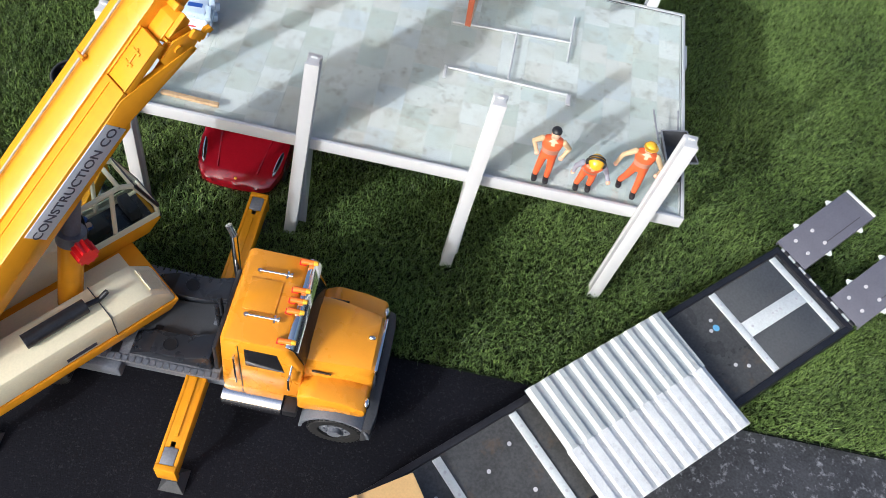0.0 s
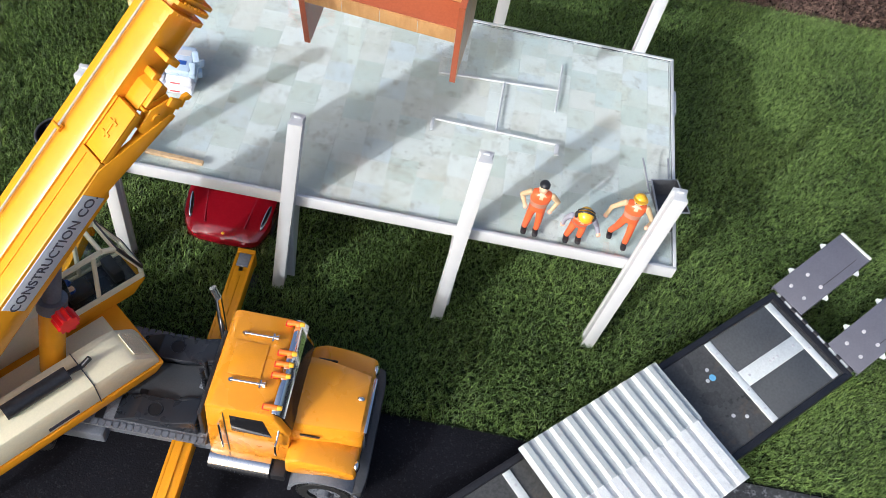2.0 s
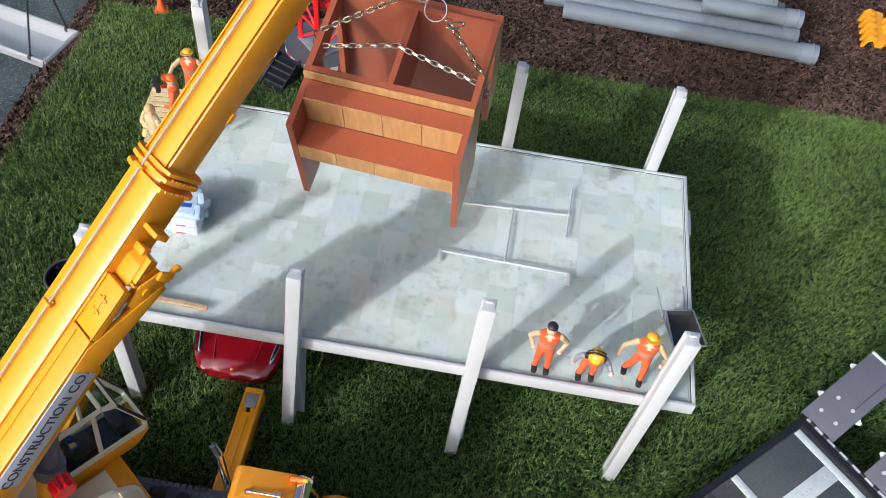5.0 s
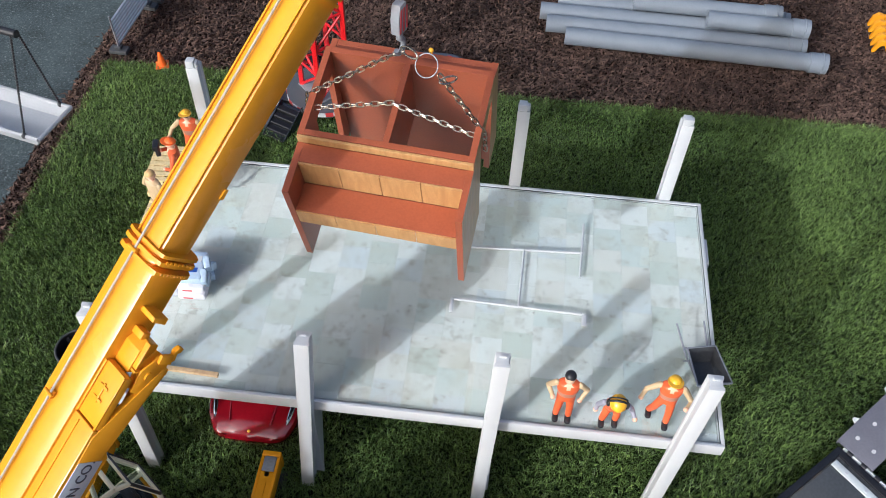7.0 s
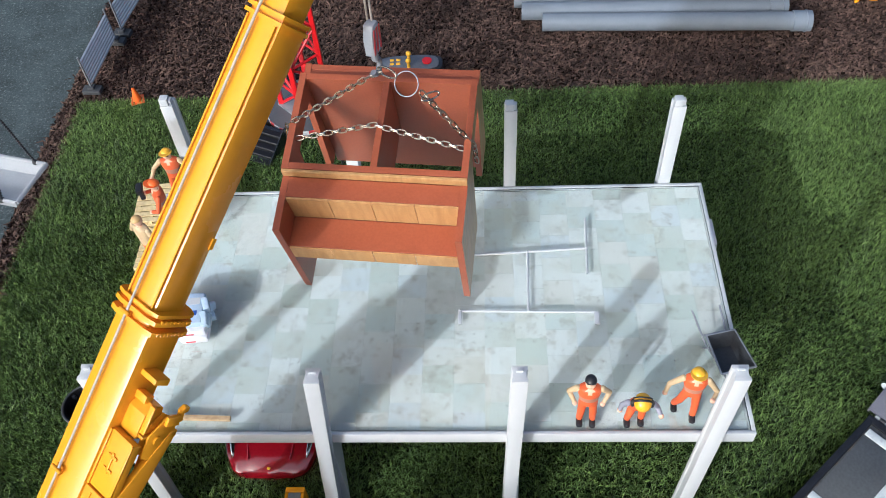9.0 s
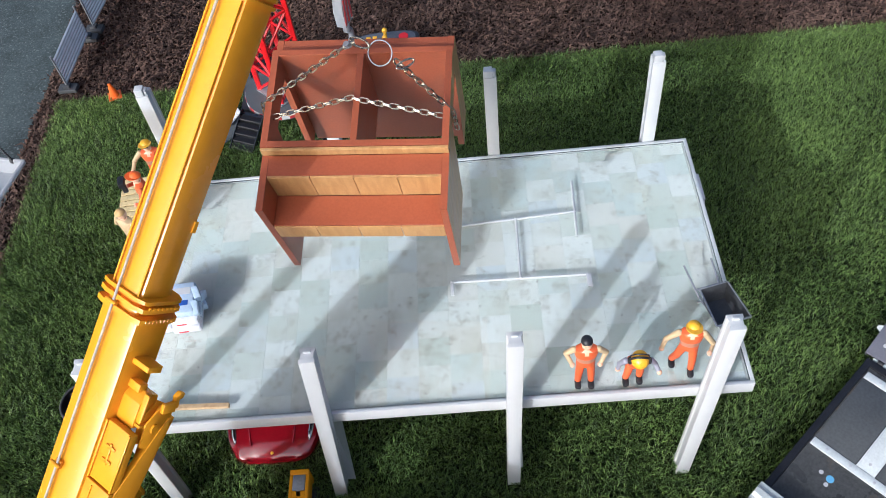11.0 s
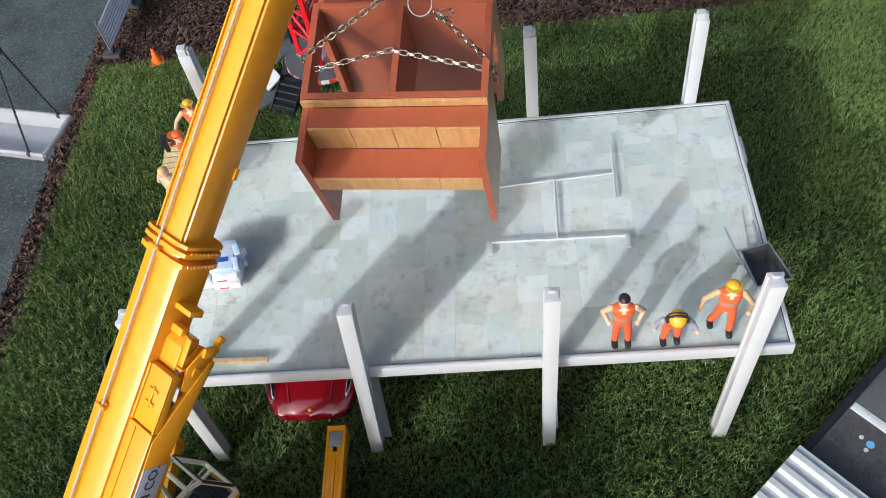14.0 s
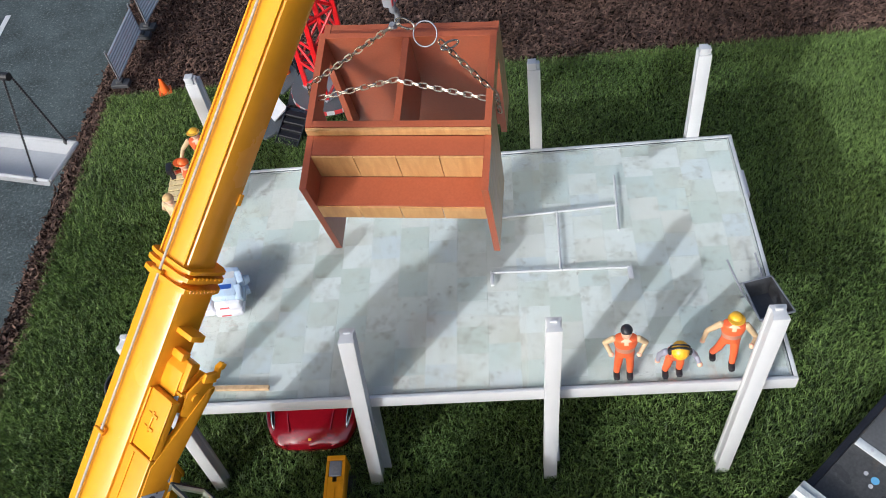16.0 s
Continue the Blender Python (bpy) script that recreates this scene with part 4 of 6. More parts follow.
# luffing cylinder
lower = Vector((-0.035, -0.005, 0.120))
upper = Vector((0.0206, 0.014, 0.300))
mid_c = lower.lerp(upper, 0.52)
ram = part("luffing_cylinder", rod(lower, mid_c, 0.0135, sides=28), YELLOW, crane, "yellow luffing cylinder with a grey piston")
part("piston", rod(mid_c, upper, 0.0095, sides=24), CHASSIS, ram)
cap = rod(mid_c - (mid_c - lower).normalized() * 0.004, mid_c + (mid_c - lower).normalized() * 0.010, 0.0155, sides=28)
part("cylinder_cap", cap, CHASSIS, ram)
rim_pts = [2 * math.pi * i / 60 for i in range(60)]
knob = prism([(-0.006 + (0.0106 + 0.0014 * math.cos(10 * t)) * math.cos(t), 0.224 + (0.0106 + 0.0014 * math.cos(10 * t)) * math.sin(t)) for t in rim_pts], -0.034, -0.018)
part("hand_wheel", knob, RED, ram, "red ribbed hand wheel")
for y in (-0.040, 0.012):
    part("boom_bracket", prism([(-0.225, 0.1125), (-0.130, 0.1125), (-0.175, 0.235), (-0.235, 0.250)], y - 0.003, y + 0.003, 0.001), YELLOW, crane)

# ---- hook, rope and sling ----
RX, RY, TOPZ = -0.3806, 0.1480, 0.5098
hoist = thing("crane_hook", pose(RX, RY, 0.018, 0, 0, 70), "grey hook block with red-striped sides on a thin rope", "crane hook")
part("fall_rope", rod((0, 0.002, TOPZ + 0.115), (0, 0.002, 0.780), 0.0010, sides=8, bm=rod((0, -0.002, TOPZ + 0.115), (0, -0.002, 0.780), 0.0010, sides=8)), ROPE, hoist)
blk = prism([(-0.0075, 0.082 + TOPZ), (0.0075, 0.082 + TOPZ), (0.0085, 0.098 + TOPZ), (0.005, 0.112 + TOPZ), (-0.005, 0.112 + TOPZ), (-0.0085, 0.098 + TOPZ)], -0.0045, 0.0045, 0.001)
block = part("hook_block", blk, TRAY, hoist, "pale grey hook block")
for i in range(3):
    part("red_stripe", prism([(-0.008 + i * 0.006, 0.085 + TOPZ), (-0.0055 + i * 0.006, 0.085 + TOPZ), (-0.0025 + i * 0.0045, 0.108 + TOPZ), (-0.005 + i * 0.0045, 0.108 + TOPZ)], -0.0050, -0.0046), STRIPE_RED, block)
hk = rod((0, 0, TOPZ + 0.074), (0, 0, TOPZ + 0.083), 0.0032)
n = 14
pts = [Vector((0.0065 * math.sin(a), 0, TOPZ + 0.0665 - 0.0072 * -math.cos(a))) for a in [math.pi * 0.0 + i * 1.45 * math.pi / n for i in range(n + 1)]]
for a, c in zip(pts, pts[1:]):
    rod(a, c, 0.0026, sides=10, bm=hk)
part("hook", hk, GREY_METAL, hoist, "dark grey hook")


def chain(name, points, pitch, parent, wire=0.00075):
    """A chain of stretched links hung through the points."""
    pts = [Vector(p) for p in points]
    total = sum((b - a).length for a, b in zip(pts, pts[1:]))
    count = max(2, int(total / pitch))

    def at(s):
        for a, b in zip(pts, pts[1:]):
            if s <= (b - a).length:
                return a.lerp(b, s / (b - a).length), (b - a).normalized()
            s -= (b - a).length
        return pts[-1], (pts[-1] - pts[-2]).normalized()
    for i in range(count):
        c, way = at((i + 0.5) * total / count)
        side = way.cross(Vector((0, 0, 1)))
        side = side.normalized() if side.length > 1e-3 else Vector((1, 0, 0))
        normal = Matrix.Rotation((0.5 if i % 2 else -0.9), 3, way) @ side
        b = bmesh.new()
        rx, ry = total / count * 0.64, 0.0022
        k = 18
        rows = []
        for j in range(k):
            a = 2 * math.pi * j / k
            cx, cy = math.copysign(abs(math.cos(a)) ** 0.7, math.cos(a)), math.copysign(abs(math.sin(a)) ** 0.7, math.sin(a))
            rad = Vector((math.cos(a) / rx, math.sin(a) / ry, 0)).normalized()
            rows.append([b.verts.new(Vector((rx * cx, ry * cy, 0)) + rad * wire * math.cos(2 * math.pi * q / 6) + Vector((0, 0, wire * math.sin(2 * math.pi * q / 6)))) for q in range(6)])
        for j in range(k):
            for q in range(6):
                b.faces.new((rows[j][q], rows[(j + 1) % k][q], rows[(j + 1) % k][(q + 1) % 6], rows[j][(q + 1) % 6]))
        y_axis = normal.cross(way).normalized()
        m = Matrix((way, y_axis, normal)).transposed().to_4x4()
        merge(None, b, Matrix.Translation(c) @ m)
        part(name, b, STEEL, parent)


# ---- hanging cabinet: local origin at the middle of the box's front upper edge ----
W, D, EX, ST, HG, TH = 0.158, 0.096, 0.054, 0.009, 0.1245, 0.0058
CAB_M = pose(-0.3896, 0.0991, TOPZ + 0.0041, 15.0, 0.3, -5.6) @ Matrix.Scale(1.085, 4)
cupboard = thing("counter_unit", CAB_M, "red-brown and maple counter unit hanging from chains, open at the top", "cabinet")
BOT = -ST - HG
end_outline = [(-EX, -ST), (-0.0004, -ST), (-0.0004, 0.0), (D, 0.0), (D, -0.010), (D + 0.017, -0.010), (D + 0.017, BOT), (0.074, BOT), (0.082, -0.022), (0.030, -0.022), (0.020, BOT), (-EX, BOT)]
for nm, x0, x1, lab in (("end_panel", -W / 2, -W / 2 + TH, "end panel with a leg cut-out, maple outside"), ("end_panel", W / 2 - TH, W / 2, "end panel with a leg cut-out, maple outside")):
    b = prism(end_outline, x0, x1, 0, "x")
    for f in b.faces:
        out = f.normal.x < -0.9 if x0 < 0 else f.normal.x > 0.9
        f.material_index = 1 if out else 0
    part(nm, b, [BROWN, MAPLE], cupboard, lab, smooth=False)
x0, x1 = -W / 2 + TH, W / 2 - TH
part("front_wall", box(x0, x1, 0.0, TH, -0.062, -0.0002, 0.0003), BROWN, cupboard, smooth=False)
part("front_band", box(-W / 2 + 0.0002, W / 2 - 0.0002, -0.0034, -0.0006, -ST, -0.0004, 0.0004), MAPLE, cupboard, "maple edge band", smooth=False)
part("back_wall", box(x0, x1, D - TH, D, BOT - 0.012, -0.0002, 0.0003), BROWN, cupboard, smooth=False)
part("rear_panel", box(x0, x1, D + 0.0112, D + 0.0168, -0.060, -0.0105, 0.0003), BROWN, cupboard, smooth=False)
part("rear_ledge", box(x0, x1, D + 0.0003, D + 0.011, -0.0160, -0.0105, 0.0003), BROWN, cupboard, smooth=False)
part("divider", box(-0.0035, 0.0023, TH, D - TH, -0.075, -0.0006, 0.0003), BROWN, cupboard, smooth=False)
part("ledge", box(x0, x1, -0.0222, -0.0036, -ST - 0.0050, -ST - 0.0002, 0.0003), BROWN, cupboard, "red-brown upper ledge", smooth=False)
part("shelf", box(x0, x1, -0.0525, -0.0248, -0.0480, -0.0428, 0.0003), BROWN, cupboard, "red-brown lower shelf", smooth=False)
part("back_board", box(x0, x1, -0.0220, -0.0202, -0.074, -ST - 0.0052), BROWN, cupboard, smooth=False)
pw = (x1 - x0) / 4
for i in range(4):
    part("maple_panel", box(x0 + i * pw + 0.0003, x0 + (i + 1) * pw - 0.0003, -0.0244, -0.0224, -0.0427, -ST - 0.0006, 0.0002), MAPLE, cupboard, smooth=False)
    part("maple_panel", box(x0 + i * pw + 0.0003, x0 + (i + 1) * pw - 0.0003, -0.0540, -0.0527, -0.0640, -0.0435, 0.0002), MAPLE, cupboard, smooth=False)
# sling: two chains from the hook to the end panels and one across the box
INV = CAB_M
hook_p = Vector((RX, RY, TOPZ + 0.078))
ring_c = hook_p + Vector((0.026, -0.014, -0.002))
left_p, right_p = INV @ Vector((-W / 2 - 0.0035, 0.044, -0.004)), INV @ Vector((W / 2 + 0.002, 0.034, -0.006))
sling = thing("chain_sling", Matrix.Identity(4), "bright steel chain sling with a round key ring", "chain")
part("key_ring", ring(ring_c, (-0.25, -0.75, 0.6), 0.0108, 0.0006), GREY_METAL, sling, "thin round key ring")
part("shackle", rod(hook_p + Vector((-0.006, -0.002, -0.002)), hook_p + Vector((0.004, 0, 0.001)), 0.0024), STEEL, sling)
part("snap_hook", ring(hook_p + Vector((0.009, -0.004, 0.003)), (-0.5, -0.7, 0.4), 0.010, 0.0010, stretch=(1.0, 0.38)), STEEL, sling)
chain("link", [hook_p + Vector((-0.006, -0.002, -0.002)), left_p, left_p + Vector((-0.002, 0, -0.020))], 0.0070, sling)
chain("link", [ring_c + Vector((0.012, -0.004, -0.006)), right_p, right_p + Vector((0.002, 0.0, -0.022))], 0.0070, sling)
part("long_link", ring(ring_c + Vector((0.020, -0.004, -0.011)), (0.3, -0.5, 0.8), 0.0085, 0.0009, stretch=(1.0, 0.35)), STEEL, sling)
ml, mr = INV @ Vector((-W / 2 + TH, 0.032, -0.006)), INV @ Vector((W / 2 - TH, 0.030, -0.006))
chain("link", [ml, ml.lerp(mr, 0.47) + Vector((0, 0.012, 0.012)), mr], 0.0070, sling)


# ---- low-loader trailer ----
TR_A = math.degrees(math.atan2(0.405, 0.445))
TR = pose(0.183, 0.089, 0, 0, 0, TR_A)      # local x runs forwards to the ramps, y to the left; far rear corner at 0, 0
trailer = thing("low_loader", TR, "black low-loader trailer with worn dark bed and zinc strips", "trailer")
TW, TL = 0.150, 0.72
side = bmesh.new()
for y0, y1 in ((-0.009, -0.0002), (-TW, -TW + 0.009)):
    box(-TL, 0.0, y0, y1, 0.030, 0.0640, 0.0012, side)
box(-0.004, 0.006, -TW, 0, 0.030, 0.0636, 0.001, side)
part("frame", side, TRAILER_BLACK, trailer, "black side rails")
part("bed", box(-TL, -0.0045, -TW + 0.0095, -0.0095, 0.046, 0.0615), BED, trailer, "worn dark plate with rust stains", smooth=False)
for x in (-0.017, -0.137, -0.475, -0.585):
    st = part("cross_strip", box(x - 0.0055, x + 0.0055, -TW + 0.011, -0.011, 0.0616, 0.0634, 0.0004), ZINC, trailer, "zinc cross strip")
    for y in (-0.030, -0.060, -0.090, -0.120):
        part("screw", rod((x, y, 0.0633), (x, y, 0.0644), 0.0018, sides=10), BOLT, st)
for y0, y1 in ((-0.0640 + 0.0008, -0.0115), (-TW + 0.0115, -0.0870 - 0.0008)):
    part("rubber_mat", box(-0.1305, -0.0235, y0, y1, 0.0616, 0.0627, 0.0003), MAT, trailer, "dark grey rubber mat")
st = part("long_strip", box(-0.131, -0.023, -0.087, -0.064, 0.0616, 0.0632, 0.0004), ZINC, trailer, "zinc strip along the bed")
for x in (-0.120, -0.080, -0.073, -0.066, -0.034):
    part("screw", rod((x, -0.0755, 0.0631), (x, -0.0755, 0.0642), 0.0018, sides=10), BOLT, st)
for x, y in ((-0.165, -0.040), (-0.165, -0.115), (-0.175, -0.052), (-0.180, -0.105), (-0.500, -0.040), (-0.505, -0.100), (-0.540, -0.055), (-0.545, -0.115), (-0.61, -0.05), (-0.62, -0.10)):
    part("screw", rod((x, y, 0.0612), (x, y, 0.0626), 0.0026, sides=10), BOLT, trailer)
part("blue_paint_dab", rod((-0.166, -0.052, 0.0612), (-0.166, -0.052, 0.0621), 0.0048, sides=9), BLUE_DAB, trailer, "pale blue dab of paint")
for x in (-0.12, -0.20, -0.28):
    for y in (-0.028, -TW + 0.028):
        w = bmesh.new()
        wheel_r = 0.022
        rod((x, y - 0.010, wheel_r), (x, y + 0.010, wheel_r), wheel_r, sides=28, bm=w)
        part("wheel", bevelled(w, 0.002), TYRE, trailer, "small black trailer wheel")
part("neck", box(-TL - 0.06, -TL + 0.02, -TW + 0.03, -0.03, 0.040, 0.060, 0.003), TRAILER_BLACK, trailer)
for y in (-0.021, -0.126):
    hinge = Matrix.Translation((0.013, y, 0.060)) @ Matrix.Rotation(radians(75), 4, "Y") @ Matrix.Rotation(radians(-2), 4, "X")
    b = box(-0.0045, 0, -0.027, 0.027, 0.0, 0.137, 0.0008)
    for s in (-0.027, 0.0245):
        box(0.0, 0.005, s, s + 0.0025, 0.0, 0.137, 0.0004, b)
    ramp = part("loading_ramp", b, RAMP, trailer, "blue-grey steel ramp swung out behind the bed")
    ramp.matrix_local = hinge
    part("end_lip", box(-0.0065, -0.0047, -0.0265, 0.0265, 0.1325, 0.1365, 0.0004), ZINC, ramp)
    part("weld_line", box(-0.0052, -0.0046, -0.0150, -0.0143, 0.050, 0.118), TRAILER_BLACK, ramp)
    for z, yy in ((0.020, -0.012), (0.020, 0.012), (0.050, -0.014), (0.050, 0.010)):
        part("bolt", rod((-0.0044, yy, z), (-0.0066, yy, z), 0.0026, sides=12), BOLT, ramp)
    for z, s in ((0.034, 1), (0.096, 1), (0.040, -1), (0.100, -1)):
        part("lug", prism([(s * 0.0272, z), (s * 0.0330, z + 0.003), (s * 0.0330, z + 0.006), (s * 0.0272, z + 0.010)], -0.003, -0.001, 0, "x"), ZINC, ramp)
part("hinge_bar", rod((0.011, -TW + 0.006, 0.0595), (0.011, -0.006, 0.0595), 0.0024), ZINC, trailer)
for k in range(7):
    part("hinge_knuckle", rod((0.0105, -0.012 - k * 0.021, 0.0600), (0.0105, -0.020 - k * 0.021, 0.0600), 0.0042, sides=12), TRAILER_BLACK, trailer)

# two ribbed metal track boards lie across the bed
def rib_board(length, width, count, profile, mat):
    th = thing("track_board", Matrix.Identity(4), "ribbed aluminium track board lying on the trailer", "track board", "track boards")
    part("sheet", box(0, length, 0, width, 0, 0.0030, 0.0004), mat, th, smooth=False)
    for i in range(count):
        x = i * length / count
        part("rib", prism([(x + length / count * u, 0.0031 + v) for u, v in profile], 0.0004, width - 0.0004, 0.0005), mat, th, smooth=False)
    return th


def frame_from(p, q, z):
    """A pose at p with x towards q."""
    return pose(p[0], p[1], z, 0, 0, math.degrees(math.atan2(q[1] - p[1], q[0] - p[0])))


b1 = rib_board(0.222, 0.089, 10, ((0.02, 0.0), (0.20, 0.0042), (0.55, 0.0036), (0.64, 0.0)), ALU_GREY)
b1.matrix_world = frame_from((-0.092, -0.280), (0.072, -0.131), 0.0775)
b2 = rib_board(0.222, 0.089, 10, ((0.04, 0.0), (0.10, 0.0050), (0.66, 0.0050), (0.72, 0.0)), ALU)
b2.matrix_world = frame_from((-0.034, -0.344), (0.130, -0.195), 0.0745)
for m, z in ((b1, 0.0645), (b2, 0.0645)):
    part("batten", box(0.02, 0.20, 0.03, 0.045, -0.013 if m is b1 else -0.010, -0.0002), TRAILER_BLACK, m)
    part("batten", box(0.02, 0.20, 0.065, 0.078, -0.013 if m is b1 else -0.010, -0.0002), TRAILER_BLACK, m)
crate = thing("tan_box", pose(-0.285, -0.400, 0.0, 0, 0, 34), "plain tan board box beside the trailer", "box")
part("body", box(-0.045, 0.045, -0.035, 0.035, 0.0, 0.085, 0.001), TAN, crate, smooth=False)
part("lid", box(-0.047, 0.047, -0.037, 0.037, 0.0853, 0.090, 0.0008), TAN, crate, smooth=False)
part("lid_strip", box(-0.047, -0.020, -0.037, 0.037, 0.0903, 0.0945, 0.0008), TAN, crate, smooth=False)


# ---- toy figures: each one plain mesh ----
def figure(name, m, label, shirt, hat, legs=((-0.009, 0.0), (0.009, 0.0)), arms=((-0.026, -0.004, 0.052), (0.026, -0.004, 0.052)), hands=((-0.016, -0.008, 0.046), (0.016, -0.008, 0.046)),
           bend=0.0, muffs=False, brim=True, vest=True, hip=0.056, headfront=0.0):
    mats = [CLOTH_ORANGE, shirt, SKIN, BLACK, hat, HIVIS]
    b = bmesh.new()

    def limb(p, q, r1, r2, k):
        t = rod(p, q, r1, r2, sides=12)
        ball(p, r1, bm=t, u=12, v=8)
        ball(q, r2, bm=t, u=12, v=8)
        merge(b, t, None, k)
    for s, (dx, dy) in zip((-1, 1), legs):
        knee = Vector((s * 0.0075 + (dx - s * 0.0075) * 0.55, dy * 0.5 - 0.002, hip * 0.52))
        ankle = Vector((dx, dy, 0.006))
        limb((s * 0.0062, 0, hip), knee, 0.0066, 0.0052, 0)
        limb(knee, ankle + Vector((0, 0, 0.004)), 0.0052, 0.0046, 0)
        merge(b, box(dx - 0.0046, dx + 0.0046, dy - 0.0125, dy + 0.005, 0.0, 0.0080, 0.0036), None, 3)
    up = Matrix.Translation((0, 0, hip)) @ Matrix.Rotation(bend, 4, "X") @ Matrix.Translation((0, 0, -hip))
    torso = bmesh.new()
    rows = []
    for z, rx, ry in ((hip - 0.002, 0.0132, 0.0088), (hip + 0.008, 0.0130, 0.0088), (hip + 0.018, 0.0146, 0.0096), (hip + 0.028, 0.0164, 0.0095), (hip + 0.034, 0.0152, 0.0085), (hip + 0.037, 0.0060, 0.0055)):
        rows.append([torso.verts.new((rx * math.cos(2 * math.pi * i / 18), ry * math.sin(2 * math.pi * i / 18), z)) for i in range(18)])
    for k, (r0, r1) in enumerate(zip(rows, rows[1:])):
        for i in range(18):
            f = torso.faces.new((r0[i], r0[(i + 1) % 18], r1[(i + 1) % 18], r1[i]))
            f.material_index = (5 if k == 1 and vest else 0) if vest else 1
            if vest and (k >= 4 and 12 <= i <= 14 or k == 3 and i == 13):
                f.material_index = 2
    torso.faces.new(rows[-1]).material_index = 2
    torso.faces.new(list(reversed(rows[0])))
    merge(b, torso, up)
    for s, el, ha in zip((-1, 1), arms, hands):
        sh = up @ Vector((s * 0.0165, 0, hip + 0.031))
        lift = Vector((0, 0, 0.006 if hip > 0.05 else 0.0))
        e2, h2 = up @ (Vector(el) + lift), up @ (Vector(ha) + lift)
        limb(sh, e2, 0.0046, 0.0036, 1)
        limb(e2, h2, 0.0036, 0.0029, 1)
        ball(h2, 0.0038, bm=b, index=2)
    hc = up @ Vector((0, -0.001 - headfront, hip + 0.0470))
    limb(up @ Vector((0, 0, hip + 0.034)), hc, 0.0042, 0.0042, 2)
    merge(b, ball(hc, 0.0081, (0.92, 1.0, 1.12)), None, 2)
    turn = Matrix.Translation(hc) @ Matrix.Rotation(bend * 0.8 - (0.22 if brim else 0.0), 4, "X")
    dome = ball((0, 0.0006 if brim or muffs else 0.0014, 0.0026), 0.0122 if muffs else (0.0090 if brim else 0.0082), (0.98, 1.06, 0.80 if brim else 0.86), u=18, v=12)
    bmesh.ops.bisect_plane(dome, geom=dome.verts[:] + dome.edges[:] + dome.faces[:], plane_co=(0, 0, 0.0030), plane_no=(0, 0, -1), clear_outer=True)
    merge(b, dome, turn, 4)
    if brim:
        merge(b, rod((0, -0.003, 0.0032), (0, -0.003, 0.0042), 0.0116, sides=20), turn @ Matrix.Diagonal((0.95, 1.05, 1, 1)), 4)
        merge(b, box(-0.006, 0.006, -0.0105, -0.0080, -0.0005, 0.0022, 0.0006), turn, 3)
    if muffs:
        merge(b, ring((0, 0, 0), (0, 1, 0), 0.0130, 0.0016, sides=28, around=6), turn @ Matrix.Translation((0, 0.001, 0.0018)), 3)
        merge(b, ring((0, 0, 0), (0, 1, 0), 0.0122, 0.0011, sides=28, around=6), turn @ Matrix.Translation((0, 0.0055, 0.0018)), 3)
        for s in (-1, 1):
            merge(b, ball((s * 0.0128, 0.0, -0.001), 0.0052, (0.6, 1, 1.2)), turn, 3)
    ob = part(name, b, mats)
    ob.matrix_world = m @ Matrix.Diagonal((0.79, 0.80, 0.83, 1))
    return tagged(ob, label, "toy figure")


AKIMBO = dict(arms=((-0.027, 0.003, 0.068), (0.027, 0.003, 0.068)), hands=((-0.0185, -0.008, 0.056), (0.0185, -0.008, 0.056)))
figure("toy_worker", pose(-0.184, 0.017, FLOOR, 0, 0, -3), "plastic worker in orange with hands on hips and dark hair", SHIRT, BLACK, brim=False, **AKIMBO)
figure("toy_worker", pose(-0.1290, 0.0205, FLOOR, 0, 0, -4), "crouching plastic worker with yellow helmet and black ear defenders", GREY_SHIRT, HELMET, hip=0.036, bend=0.46, muffs=True, brim=False,
       legs=((-0.012, -0.006), (0.007, -0.003)), arms=((-0.023, -0.002, 0.048), (0.024, -0.002, 0.050)), hands=((-0.024, -0.008, 0.032), (0.030, -0.014, 0.046)))
figure("toy_worker", pose(-0.0725, 0.027, FLOOR, 0, 0, -8), "striding plastic worker in orange with yellow helmet", SHIRT, HELMET, legs=((-0.017, 0.008), (0.008, -0.006)), headfront=0.002,
       arms=((-0.032, 0.000, 0.064), (0.031, -0.004, 0.062)), hands=((-0.036, -0.004, 0.046), (0.024, -0.018, 0.062)))
figure("toy_worker", pose(-0.726, 0.250, FLOOR, 0, 0, 150), "plastic worker in cream shirt, tan cap and orange trousers", SHIRT, TAN, brim=False, vest=False, arms=((-0.027, 0.000, 0.064), (0.027, 0.0, 0.064)),
       hands=((-0.026, -0.008, 0.050), (0.026, -0.008, 0.050)))
figure("toy_worker", pose(-0.719, 0.311, FLOOR, 0, 0, -70), "plastic worker in orange with orange helmet holding a black tool", CLOTH_ORANGE, ORANGE, arms=((-0.026, -0.004, 0.064), (0.026, -0.006, 0.062)),
       hands=((-0.010, -0.022, 0.076), (0.016, -0.018, 0.056)))
figure("toy_worker", pose(-0.716, 0.368, FLOOR, 0, 0, 4), "plastic worker in orange vest with yellow helmet by a column", SHIRT, HELMET, arms=((-0.031, 0.0, 0.066), (0.029, 0.0, 0.062)),
       hands=((-0.036, -0.014, 0.056), (0.026, -0.008, 0.048)), legs=((-0.012, 0.0), (0.010, -0.003)))
tool = thing("cordless_tool", pose(-0.7395, 0.309, FLOOR + 0.068, 0, 0, 15), "small black toy power tool", "tool")
part("body", box(-0.004, 0.004, -0.008, 0.008, 0.008, 0.016, 0.001), BLACK, tool)
part("grip", box(-0.003, 0.003, -0.003, 0.003, -0.006, 0.0078, 0.001), BLACK, tool)

